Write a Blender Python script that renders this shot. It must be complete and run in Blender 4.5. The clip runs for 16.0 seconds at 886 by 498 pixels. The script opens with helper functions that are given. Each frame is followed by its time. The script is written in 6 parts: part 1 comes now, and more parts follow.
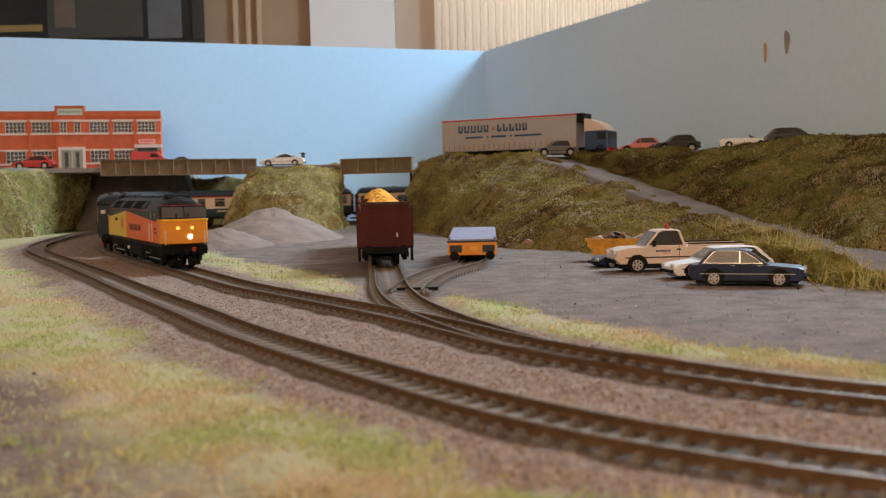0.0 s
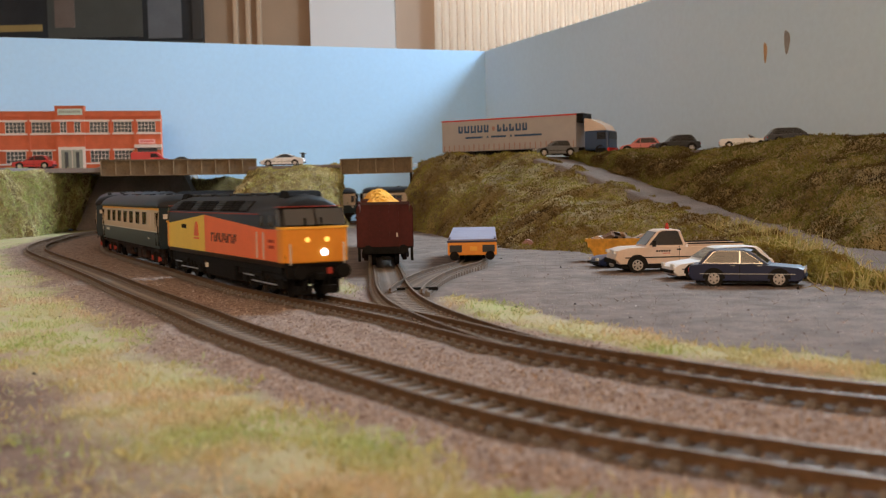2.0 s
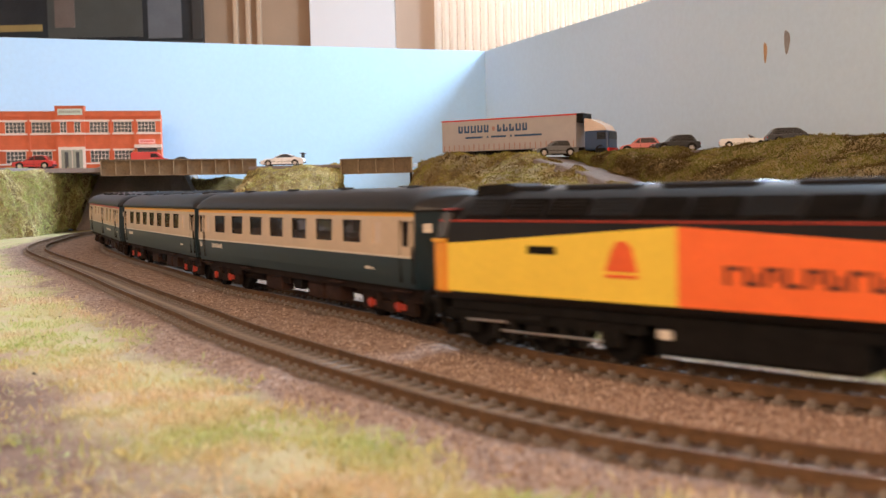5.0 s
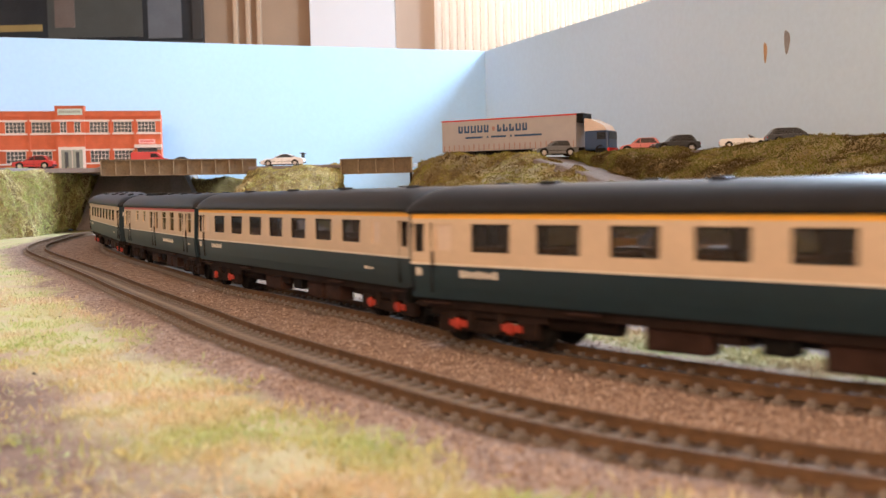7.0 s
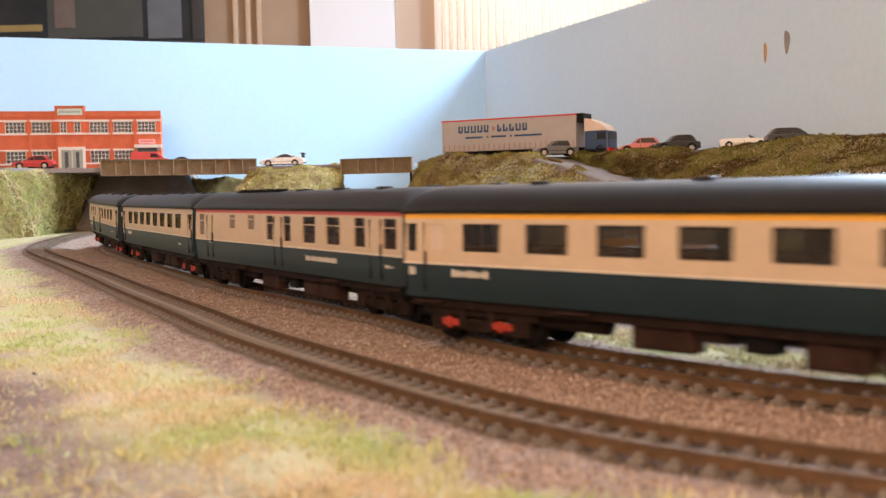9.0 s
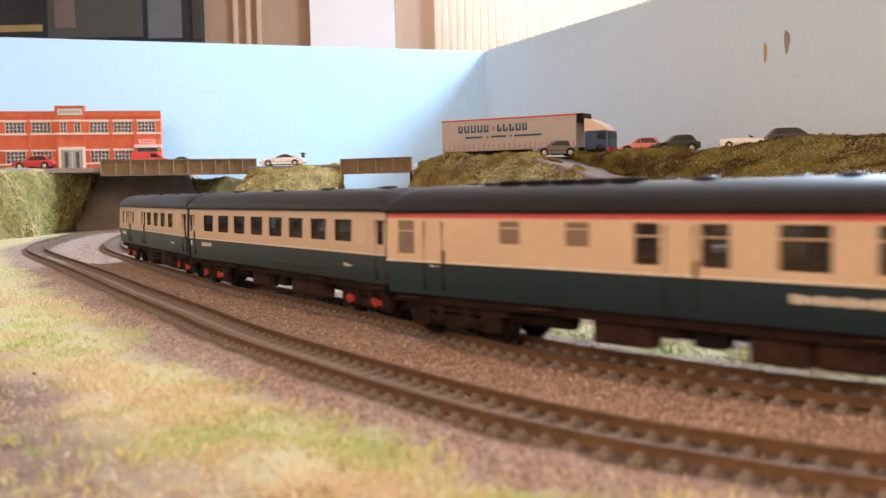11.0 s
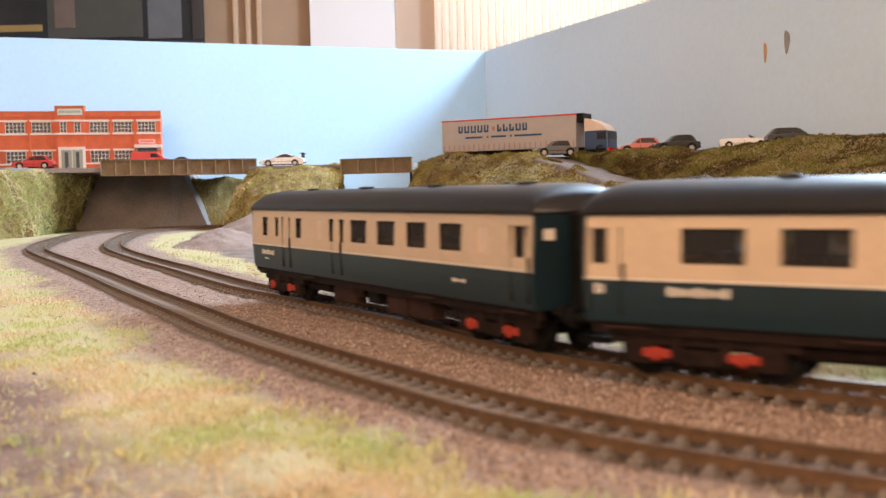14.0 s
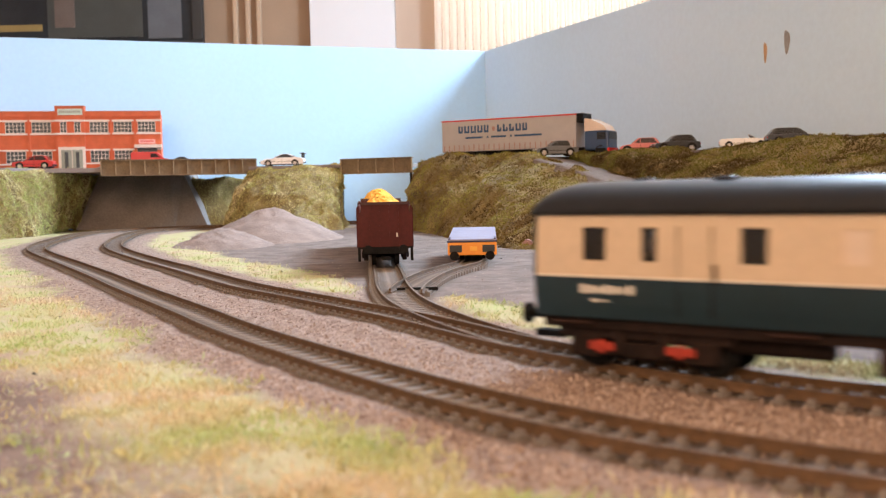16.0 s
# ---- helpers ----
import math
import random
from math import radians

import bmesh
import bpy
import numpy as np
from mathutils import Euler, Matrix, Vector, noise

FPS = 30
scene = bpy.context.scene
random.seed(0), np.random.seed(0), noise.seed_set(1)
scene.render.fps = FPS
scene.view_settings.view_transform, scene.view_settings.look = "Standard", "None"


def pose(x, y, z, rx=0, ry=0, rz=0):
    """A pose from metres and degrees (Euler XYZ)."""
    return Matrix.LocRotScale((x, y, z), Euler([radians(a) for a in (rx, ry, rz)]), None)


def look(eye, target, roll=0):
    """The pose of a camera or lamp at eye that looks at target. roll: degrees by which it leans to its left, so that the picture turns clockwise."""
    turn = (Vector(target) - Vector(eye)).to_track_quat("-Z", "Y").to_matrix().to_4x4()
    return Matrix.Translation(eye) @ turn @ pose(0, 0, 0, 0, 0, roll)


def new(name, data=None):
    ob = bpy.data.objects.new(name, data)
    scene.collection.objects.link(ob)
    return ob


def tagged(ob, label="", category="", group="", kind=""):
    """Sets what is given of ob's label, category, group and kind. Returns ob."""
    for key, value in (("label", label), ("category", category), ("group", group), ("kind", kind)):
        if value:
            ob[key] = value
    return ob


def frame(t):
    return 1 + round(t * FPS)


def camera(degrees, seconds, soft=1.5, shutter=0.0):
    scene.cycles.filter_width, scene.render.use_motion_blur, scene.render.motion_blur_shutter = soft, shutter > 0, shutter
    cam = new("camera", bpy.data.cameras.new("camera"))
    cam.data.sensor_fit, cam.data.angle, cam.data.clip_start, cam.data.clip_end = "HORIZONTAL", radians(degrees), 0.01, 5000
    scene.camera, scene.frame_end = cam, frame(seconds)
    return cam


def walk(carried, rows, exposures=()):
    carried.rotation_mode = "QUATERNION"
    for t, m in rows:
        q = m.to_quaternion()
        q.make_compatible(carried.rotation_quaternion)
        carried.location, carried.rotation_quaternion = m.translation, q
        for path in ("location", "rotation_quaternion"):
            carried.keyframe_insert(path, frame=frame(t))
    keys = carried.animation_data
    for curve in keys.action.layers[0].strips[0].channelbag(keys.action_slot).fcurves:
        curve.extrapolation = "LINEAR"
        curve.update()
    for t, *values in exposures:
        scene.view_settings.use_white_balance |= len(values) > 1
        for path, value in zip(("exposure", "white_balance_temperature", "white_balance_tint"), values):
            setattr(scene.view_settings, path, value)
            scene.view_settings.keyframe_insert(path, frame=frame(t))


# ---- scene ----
# ---- camera: it stands still on the baseboard, outside the curve ----
cam = camera(45.80, 16.0, soft=1.2, shutter=0.8)
cam.data.dof.use_dof = True
cam.data.dof.focus_distance = 0.72
cam.data.dof.aperture_fstop = 26.0
CAM = pose(0, 0, 0.0486, 86.824) @ pose(0, 0, 0, 0, 0, -1.2605)
EXPOSURES = [(0.0, 0.02, 5850, 7), (1.5, 0.02, 5850, 7), (3.5, 0.46, 5850, 10), (6.5, 0.84, 5800, 13), (9.0, 0.90, 5800, 13), (16.0, 0.86, 5800, 13)]
walk(cam, [(0.0, CAM), (16.0, CAM)], EXPOSURES)


# ---- light: a daylit room, a window beside the layout, an added fill behind the camera ----
def area(name, at, to, w, h, power, colour):
    d = bpy.data.lights.new(name, "AREA")
    d.shape, d.size, d.size_y, d.energy, d.color = "RECTANGLE", w, h, power, colour
    ob = new(name, d)
    ob.matrix_world = look(at, to)
    return ob


world = bpy.data.worlds.new("world")
scene.world = world
world.use_nodes = True
sky = world.node_tree.nodes.new("ShaderNodeTexSky")
sky.sky_type, sky.sun_disc, sky.sun_elevation, sky.sun_rotation = "NISHITA", False, radians(40), radians(100)
world.node_tree.links.new(sky.outputs[0], world.node_tree.nodes["Background"].inputs[0])
world.node_tree.nodes["Background"].inputs[1].default_value = 0.1
area("window_light_side", (1.06, 1.78, 1.14), (-0.1, 0.8, 0.05), 0.6, 0.5, 45, (0.74, 0.89, 1.0))
# added warm fill from behind the camera, brightens foreground and tints the shadows
area("back_fill_light", (-0.3, -1.93, 1.0), (0, 0.6, 0.1), 1.8, 0.9, 31, (1.0, 0.60, 0.29))


# ---- materials ----
def material(name, colour, rough=0.6, metal=0.0, var=0.12, scale=60.0, bump=0.0, bscale=400.0, second=None, coat=0.0, spec=0.5):
    """A painted or natural surface: a base colour, broad and fine variation, relief."""
    m = bpy.data.materials.new(name)
    m.use_nodes = True
    nt = m.node_tree
    b = nt.nodes["Principled BSDF"]
    b.inputs["Roughness"].default_value, b.inputs["Metallic"].default_value = rough, metal
    b.inputs["Specular IOR Level"].default_value = spec
    if coat:
        b.inputs["Coat Weight"].default_value = coat
    tc = nt.nodes.new("ShaderNodeTexCoord")
    n1 = nt.nodes.new("ShaderNodeTexNoise")
    n1.inputs["Scale"].default_value, n1.inputs["Detail"].default_value = scale, 6
    nt.links.new(tc.outputs["Object"], n1.inputs["Vector"])
    n2 = nt.nodes.new("ShaderNodeTexNoise")
    n2.inputs["Scale"].default_value, n2.inputs["Detail"].default_value = bscale, 4
    nt.links.new(tc.outputs["Object"], n2.inputs["Vector"])
    mix = nt.nodes.new("ShaderNodeMath")
    mix.operation = "MULTIPLY_ADD"
    nt.links.new(n2.outputs[0], mix.inputs[0])
    mix.inputs[1].default_value = 0.5
    half = nt.nodes.new("ShaderNodeMath")
    half.operation = "MULTIPLY"
    nt.links.new(n1.outputs[0], half.inputs[0])
    half.inputs[1].default_value = 0.5
    nt.links.new(half.outputs[0], mix.inputs[2])
    ramp = nt.nodes.new("ShaderNodeValToRGB")
    lo = second or tuple(c * (1 - var) for c in colour)
    hi = colour if second else tuple(min(1, c * (1 + var)) for c in colour)
    ramp.color_ramp.elements[0].position, ramp.color_ramp.elements[0].color = 0.36, (*lo, 1)
    ramp.color_ramp.elements[1].position, ramp.color_ramp.elements[1].color = 0.64, (*hi, 1)
    nt.links.new(mix.outputs[0], ramp.inputs[0])
    nt.links.new(ramp.outputs[0], b.inputs["Base Color"])
    if bump:
        bp = nt.nodes.new("ShaderNodeBump")
        bp.inputs["Strength"].default_value, bp.inputs["Distance"].default_value = bump, 0.001
        nt.links.new(n2.outputs[0], bp.inputs["Height"])
        nt.links.new(bp.outputs[0], b.inputs["Normal"])
    return m


def island_material(name, colours, rough=0.9):
    """Scattered pieces: each takes one of the colours by chance."""
    m = bpy.data.materials.new(name)
    m.use_nodes = True
    nt = m.node_tree
    b = nt.nodes["Principled BSDF"]
    b.inputs["Roughness"].default_value = rough
    g = nt.nodes.new("ShaderNodeNewGeometry")
    ramp = nt.nodes.new("ShaderNodeValToRGB")
    els = ramp.color_ramp.elements
    els[0].color, els[1].color = (*colours[0], 1), (*colours[-1], 1)
    for i, c in enumerate(colours[1:-1], 1):
        els.new(i / (len(colours) - 1)).color = (*c, 1)
    nt.links.new(g.outputs["Random Per Island"], ramp.inputs[0])
    nt.links.new(ramp.outputs[0], b.inputs["Base Color"])
    return m


def glass_material(name, tint, rough=0.05, alpha=0.25):
    m = bpy.data.materials.new(name)
    m.use_nodes = True
    b = m.node_tree.nodes["Principled BSDF"]
    b.inputs["Base Color"].default_value = (*tint, 1)
    b.inputs["Roughness"].default_value, b.inputs["Alpha"].default_value = rough, alpha
    return m


def glow(name, colour, strength):
    m = bpy.data.materials.new(name)
    m.use_nodes = True
    b = m.node_tree.nodes["Principled BSDF"]
    b.inputs["Base Color"].default_value = (*colour, 1)
    b.inputs["Emission Color"].default_value, b.inputs["Emission Strength"].default_value = (*colour, 1), strength
    return m


M = {}
M["rail_side"] = material("rusty_rail", (0.115, 0.062, 0.027), 0.8, var=0.3, scale=80)
M["rail_top"] = material("worn_rail_top", (0.20, 0.145, 0.10), 0.5, 0.7, var=0.15, scale=60)
M["sleeper"] = material("dusty_brown_sleeper", (0.21, 0.18, 0.155), 0.85, var=0.35, scale=300)
M["sky_board"] = material("pale_blue_paint", (0.47, 0.70, 0.95), 0.75, var=0.03, scale=4, bump=0.05, bscale=150)
M["grass_bank"] = material("bank_scatter", (0.30, 0.225, 0.08), 0.95, var=0.5, scale=20, bump=1.0, bscale=500, second=(0.10, 0.065, 0.024))
M["side_board"] = material("pale_blue_grey_board_paint", (0.66, 0.80, 0.92), 0.75, var=0.03, scale=4, bump=0.05, bscale=150)
M["wall"] = material("cream_wall_paint", (0.78, 0.70, 0.62), 0.8, var=0.03, scale=3, bump=0.05, bscale=120)
M["ceiling"] = material("white_ceiling_paint", (0.85, 0.83, 0.80), 0.85, var=0.02, scale=3)
M["carpet"] = material("brown_carpet", (0.25, 0.19, 0.15), 0.95, var=0.2, scale=30, bump=0.4, bscale=500)
M["timber"] = material("pale_timber", (0.48, 0.33, 0.21), 0.6, var=0.15, scale=8)
M["black"] = material("black_plastic", (0.02, 0.02, 0.02), 0.5, var=0.2)
M["dark"] = material("sooty_black", (0.009, 0.008, 0.0075), 0.7, var=0.4, scale=150, spec=0.12)
M["girder"] = material("brown_girder_paint", (0.17, 0.115, 0.06), 0.7, var=0.3, scale=70)
M["concrete"] = material("grey_concrete", (0.36, 0.33, 0.31), 0.9, var=0.2, scale=25, bump=0.3, bscale=500)
# grey render with the bridge deck's shadow darkened into its base colour
M["abutment"] = material("shaded_grey_render", (0.20, 0.175, 0.16), 0.9, var=0.25, scale=25, bump=0.3, bscale=500)
M["yard"] = material("grey_yard_surface", (0.27, 0.22, 0.20), 0.92, var=0.2, scale=22, bump=0.6, bscale=1100, second=(0.20, 0.165, 0.15))


# ---- mesh helpers ----
def part(name, bm, mat, parent=None, label="", smooth=False):
    me = bpy.data.meshes.new(name)
    bm.normal_update()
    bm.to_mesh(me)
    bm.free()
    if smooth:
        me.polygons.foreach_set("use_smooth", [True] * len(me.polygons))
    for mm in (mat if isinstance(mat, (list, tuple)) else [mat]):
        me.materials.append(mm)
    ob = new(name, me)
    if parent is not None:
        ob.parent = parent
    if label:
        ob["label"] = label
    return ob


def box(bm, x0, x1, y0, y1, z0, z1, bevel=0.0, mi=0):
    vs = [bm.verts.new(p) for p in ((x0, y0, z0), (x1, y0, z0), (x1, y1, z0), (x0, y1, z0), (x0, y0, z1), (x1, y0, z1), (x1, y1, z1), (x0, y1, z1))]
    fs = [bm.faces.new([vs[i] for i in q]) for q in ((0, 3, 2, 1), (4, 5, 6, 7), (0, 1, 5, 4), (1, 2, 6, 5), (2, 3, 7, 6), (3, 0, 4, 7))]
    for f in fs:
        f.material_index = mi
    if bevel:
        es = list({e for f in fs for e in f.edges})
        bmesh.ops.bevel(bm, geom=es, offset=bevel, segments=2, affect="EDGES", profile=0.5)
    return fs


def boxed(name, dims, mat, parent=None, bevel=0.0, label=""):
    bm = bmesh.new()
    box(bm, *dims, bevel=bevel)
    return part(name, bm, mat, parent, label)


def cyl(bm, c, axis, r, length, n=16, r2=None, mi=0):
    """A closed cylinder or cone centred at c along axis 'x', 'y' or 'z'."""
    r2 = r if r2 is None else r2
    rings = []
    for s, rr in ((-0.5, r), (0.5, r2)):
        ring = []
        for i in range(n):
            a = 2 * math.pi * i / n
            u, v, w = rr * math.cos(a), rr * math.sin(a), s * length
            p = {"x": (w, u, v), "y": (v, w, u), "z": (u, v, w)}[axis]
            ring.append(bm.verts.new((c[0] + p[0], c[1] + p[1], c[2] + p[2])))
        rings.append(ring)
    fs = [bm.faces.new(list(reversed(rings[0]))), bm.faces.new(rings[1])]
    for i in range(n):
        fs.append(bm.faces.new((rings[0][i], rings[0][(i + 1) % n], rings[1][(i + 1) % n], rings[1][i])))
    for f in fs:
        f.material_index = mi
    return fs


def loft(bm, sections, closed=True, caps=True, mi=0):
    """Skins rings of equal length; each section is a list of points."""
    rings = [[bm.verts.new(p) for p in s] for s in sections]
    n = len(rings[0])
    made = []
    for a, b in zip(rings[:-1], rings[1:]):
        for i in range(n if closed else n - 1):
            j = (i + 1) % n
            made.append(bm.faces.new((a[i], a[j], b[j], b[i])))
    if caps and closed:
        made += [bm.faces.new(list(reversed(rings[0]))), bm.faces.new(rings[-1])]
    for f in made:
        f.material_index = mi
    bmesh.ops.recalc_face_normals(bm, faces=made)


def empty(name, m, label, category, group="", kind=""):
    ob = new(name)
    ob.empty_display_size = 0.01
    ob.matrix_basis = m
    return tagged(ob, label, category, group, kind)


def smooth_step(a, b, x):
    t = min(1.0, max(0.0, (x - a) / (b - a)))
    return t * t * (3 - 2 * t)


def lift(y):
    """The baseboard rises a little towards the back."""
    return 0.006 * smooth_step(0.75, 1.4, y)


# ---- the track's plan: centre lines through a few points ----
def curve(points, step=0.004):
    """A smooth line through the points at even steps."""
    p = [Vector((*q, 0)) for q in points]
    p = [2 * p[0] - p[1], *p, 2 * p[-1] - p[-2]]
    fine = []
    for i in range(1, len(p) - 2):
        for k in range(40):
            t = k / 40
            a, b, c, d = p[i - 1:i + 3]
            fine.append(0.5 * (2 * b + (c - a) * t + (2 * a - 5 * b + 4 * c - d) * t * t + (3 * b - a - 3 * c + d) * t ** 3))
    fine.append(p[-2])
    for _ in range(60):
        fine = [fine[0], *[(fine[i - 1] + 2 * fine[i] + fine[i + 1]) / 4 for i in range(1, len(fine) - 1)], fine[-1]]
    acc = [0.0]
    for a, b in zip(fine[:-1], fine[1:]):
        acc.append(acc[-1] + (b - a).length)
    n = int(acc[-1] / step)
    out, j = [], 0
    for i in range(n + 1):
        s = i * step
        while j < len(acc) - 2 and acc[j + 1] < s:
            j += 1
        q = fine[j].lerp(fine[j + 1], (s - acc[j]) / max(1e-9, acc[j + 1] - acc[j]))
        out.append(Vector((q.x, q.y, lift(q.y))))
    return out


STEP = 0.004
TRACK_FAR = curve([(1.75, 1.42), (1.1, 1.465), (0.6, 1.49), (0.2, 1.505), (-0.12, 1.505), (-0.25, 1.50), (-0.335, 1.47), (-0.378, 1.40), (-0.383, 1.30), (-0.358, 1.155), (-0.3276, 1.04), (-0.291, 0.949), (-0.228, 0.818),
                   (-0.1805, 0.722), (-0.1125, 0.579), (-0.0707, 0.508), (-0.0116, 0.4067), (0.0258, 0.3313), (0.0667, 0.2759), (0.1041, 0.2389), (0.21, 0.165), (0.36, 0.10), (0.6, 0.04), (1.0, 0.0), (2.6, -0.03)])
TRACK_NEAR = curve([(1.75, 1.51), (1.1, 1.555), (0.6, 1.58), (0.2, 1.59), (-0.18, 1.585), (-0.34, 1.545), (-0.43, 1.45), (-0.455, 1.34), (-0.44, 1.21), (-0.418, 1.09), (-0.39, 1.005), (-0.351, 0.925), (-0.2955, 0.821), (-0.2266, 0.686),
                    (-0.1751, 0.5805), (-0.1113, 0.4549), (-0.0701, 0.3728), (-0.0055, 0.2638), (0.0299, 0.2161), (0.0567, 0.1916), (0.0769, 0.1765), (0.18, 0.11), (0.33, 0.045), (0.6, -0.02), (1.0, -0.07), (2.6, -0.10)])
SIDING = curve([(0.0667, 0.2759), (0.034, 0.318), (0.0155, 0.360), (-0.004, 0.42), (-0.018, 0.48), (-0.027, 0.55), (-0.033, 0.63), (-0.040, 0.72), (-0.050, 0.86), (-0.066, 1.05), (-0.085, 1.25), (-0.105, 1.46), (-0.12, 1.62)])
SIDING_YARD = curve([(-0.020, 0.50), (-0.017, 0.56), (-0.006, 0.635), (0.0085, 0.69), (0.0195, 0.735), (0.0262, 0.87), (0.029, 0.95)])
RAIL_TOP = 0.0  # the train's wheels run at the height of the line itself
GROUND = -0.0036


def along(line, s):
    i = max(0, min(len(line) - 2, int(s / STEP)))
    return line[i].lerp(line[i + 1], s / STEP - i)


# ---- scatter: leaves and stones as joined geometry ----
def zone_material(name, colours, scale, rough=0.95, spread=0.35):
    """Leaf or fibre colours in drifts: broad noise shifted a little from piece to piece."""
    m = bpy.data.materials.new(name)
    m.use_nodes = True
    nt = m.node_tree
    b = nt.nodes["Principled BSDF"]
    b.inputs["Roughness"].default_value = rough
    b.inputs["Specular IOR Level"].default_value = 0.15
    tc = nt.nodes.new("ShaderNodeTexCoord")
    n1 = nt.nodes.new("ShaderNodeTexNoise")
    n1.inputs["Scale"].default_value, n1.inputs["Detail"].default_value = scale, 3
    nt.links.new(tc.outputs["Object"], n1.inputs["Vector"])
    g = nt.nodes.new("ShaderNodeNewGeometry")
    ad = nt.nodes.new("ShaderNodeMath")
    ad.operation = "MULTIPLY_ADD"
    nt.links.new(g.outputs["Random Per Island"], ad.inputs[0])
    ad.inputs[1].default_value = spread
    sh = nt.nodes.new("ShaderNodeMath")
    sh.operation = "MULTIPLY_ADD"
    nt.links.new(n1.outputs[0], sh.inputs[0])
    sh.inputs[1].default_value, sh.inputs[2].default_value = 2.4, -0.70 - spread / 2
    nt.links.new(sh.outputs[0], ad.inputs[2])
    ramp = nt.nodes.new("ShaderNodeValToRGB")
    els = ramp.color_ramp.elements
    els[0].color, els[1].color = (*colours[0], 1), (*colours[-1], 1)
    for i, c in enumerate(colours[1:-1], 1):
        els.new(i / (len(colours) - 1)).color = (*c, 1)
    nt.links.new(ad.outputs[0], ramp.inputs[0])
    nt.links.new(ramp.outputs[0], b.inputs["Base Color"])
    return m


def blades(name, roots, normals, length, width, lean, mat, seed, parent=None, label="", category=""):
    """Bent fibres: each is a root pair, a middle and a tip, as two faces."""
    rg = np.random.default_rng(seed)
    roots, normals = np.asarray(roots, float), np.asarray(normals, float)
    n = len(roots)
    ln = length * rg.uniform(0.5, 1.3, (n, 1))
    d = normals + rg.normal(0, lean, (n, 3))
    d /= np.linalg.norm(d, axis=1)[:, None]
    side = np.cross(d, rg.normal(0, 1, (n, 3)))
    side /= np.linalg.norm(side, axis=1)[:, None]
    side *= width * rg.uniform(0.6, 1.4, (n, 1)) / 2
    mid = roots + d * ln * 0.55
    bend = d + rg.normal(0, 0.5, (n, 3)) + np.array([0, 0, -0.25])
    tip = mid + bend / np.linalg.norm(bend, axis=1)[:, None] * ln * 0.5
    v = np.stack([roots - side, roots + side, mid + side, mid - side, tip], 1).reshape(-1, 3)
    k = np.arange(n)[:, None] * 5
    quads = np.concatenate([k, k + 1, k + 2, k + 3], 1)
    tris = np.concatenate([k + 3, k + 2, k + 4], 1)
    me = bpy.data.meshes.new(name)
    me.from_pydata(v.tolist(), [], quads.tolist() + tris.tolist())
    me.materials.append(mat)
    ob = new(name, me)
    if parent is not None:
        ob.parent = parent
    return tagged(ob, label, category, "", "stuff")


def stones(name, at, size, mat, seed, label, category):
    """Loose chippings: squashed uneven octahedra."""
    rg = np.random.default_rng(seed)
    at = np.asarray(at, float)
    n = len(at)
    r = size * rg.uniform(0.5, 1.4, (n, 1, 1)) / 2
    base = np.array([(1, 0, 0), (-1, 0, 0), (0, 1, 0), (0, -1, 0), (0, 0, 0.8), (0, 0, -0.6)], float)
    a = rg.uniform(0, 6.28, n)
    rot = np.zeros((n, 3, 3))
    rot[:, 0, 0], rot[:, 0, 1], rot[:, 1, 0], rot[:, 1, 1], rot[:, 2, 2] = np.cos(a), -np.sin(a), np.sin(a), np.cos(a), 1
    v = (base[None] * r + rg.normal(0, 0.25, (n, 6, 3)) * r) @ rot + at[:, None, :]
    k = np.arange(n)[:, None] * 6
    f = np.concatenate([k + np.array(q) for q in ((0, 2, 4), (2, 1, 4), (1, 3, 4), (3, 0, 4))], 0) if n else []
    me = bpy.data.meshes.new(name)
    me.from_pydata(v.reshape(-1, 3).tolist(), [], f.tolist())
    me.materials.append(mat)
    return tagged(new(name, me), label, category, "", "stuff")


# ---- ground: one sheet over the baseboard, with chippings, turf and the yard ----
LINE = {k: np.array([(p.x, p.y) for p in v[::5]]) for k, v in (("far", TRACK_FAR), ("near", TRACK_NEAR), ("siding", SIDING), ("yard", SIDING_YARD))}


def offset_from(key, xy):
    """Distance from a line; positive on its inner side."""
    ln = LINE[key]
    out = np.empty(len(xy))
    tang = np.gradient(ln, axis=0)
    for i in range(0, len(xy), 4000):
        d = xy[i:i + 4000, None, :] - ln[None]
        q = (d ** 2).sum(2)
        j = q.argmin(1)
        r = np.arange(len(j))
        cr = tang[j, 0] * d[r, j, 1] - tang[j, 1] * d[r, j, 0]
        perp = np.abs(cr) / np.linalg.norm(tang[j], axis=1)
        out[i:i + 4000] = np.maximum(perp, np.sqrt(q[r, j]) - 0.02) * np.sign(cr)
    return out


def soft(xy, scale, seed):
    """Smooth noise by sines, -1 to 1."""
    rg = np.random.default_rng(seed)
    v = np.zeros(len(xy))
    for k in range(9):
        w = rg.normal(0, 1, 2) * scale * (1 + k * 0.45)
        v += np.sin(xy @ w + rg.uniform(0, 6.28)) / (1 + 0.3 * k)
    return v / 3.2


def np_step(a, b, x):
    t = np.clip((x - a) / (b - a), 0, 1)
    return t * t * (3 - 2 * t)


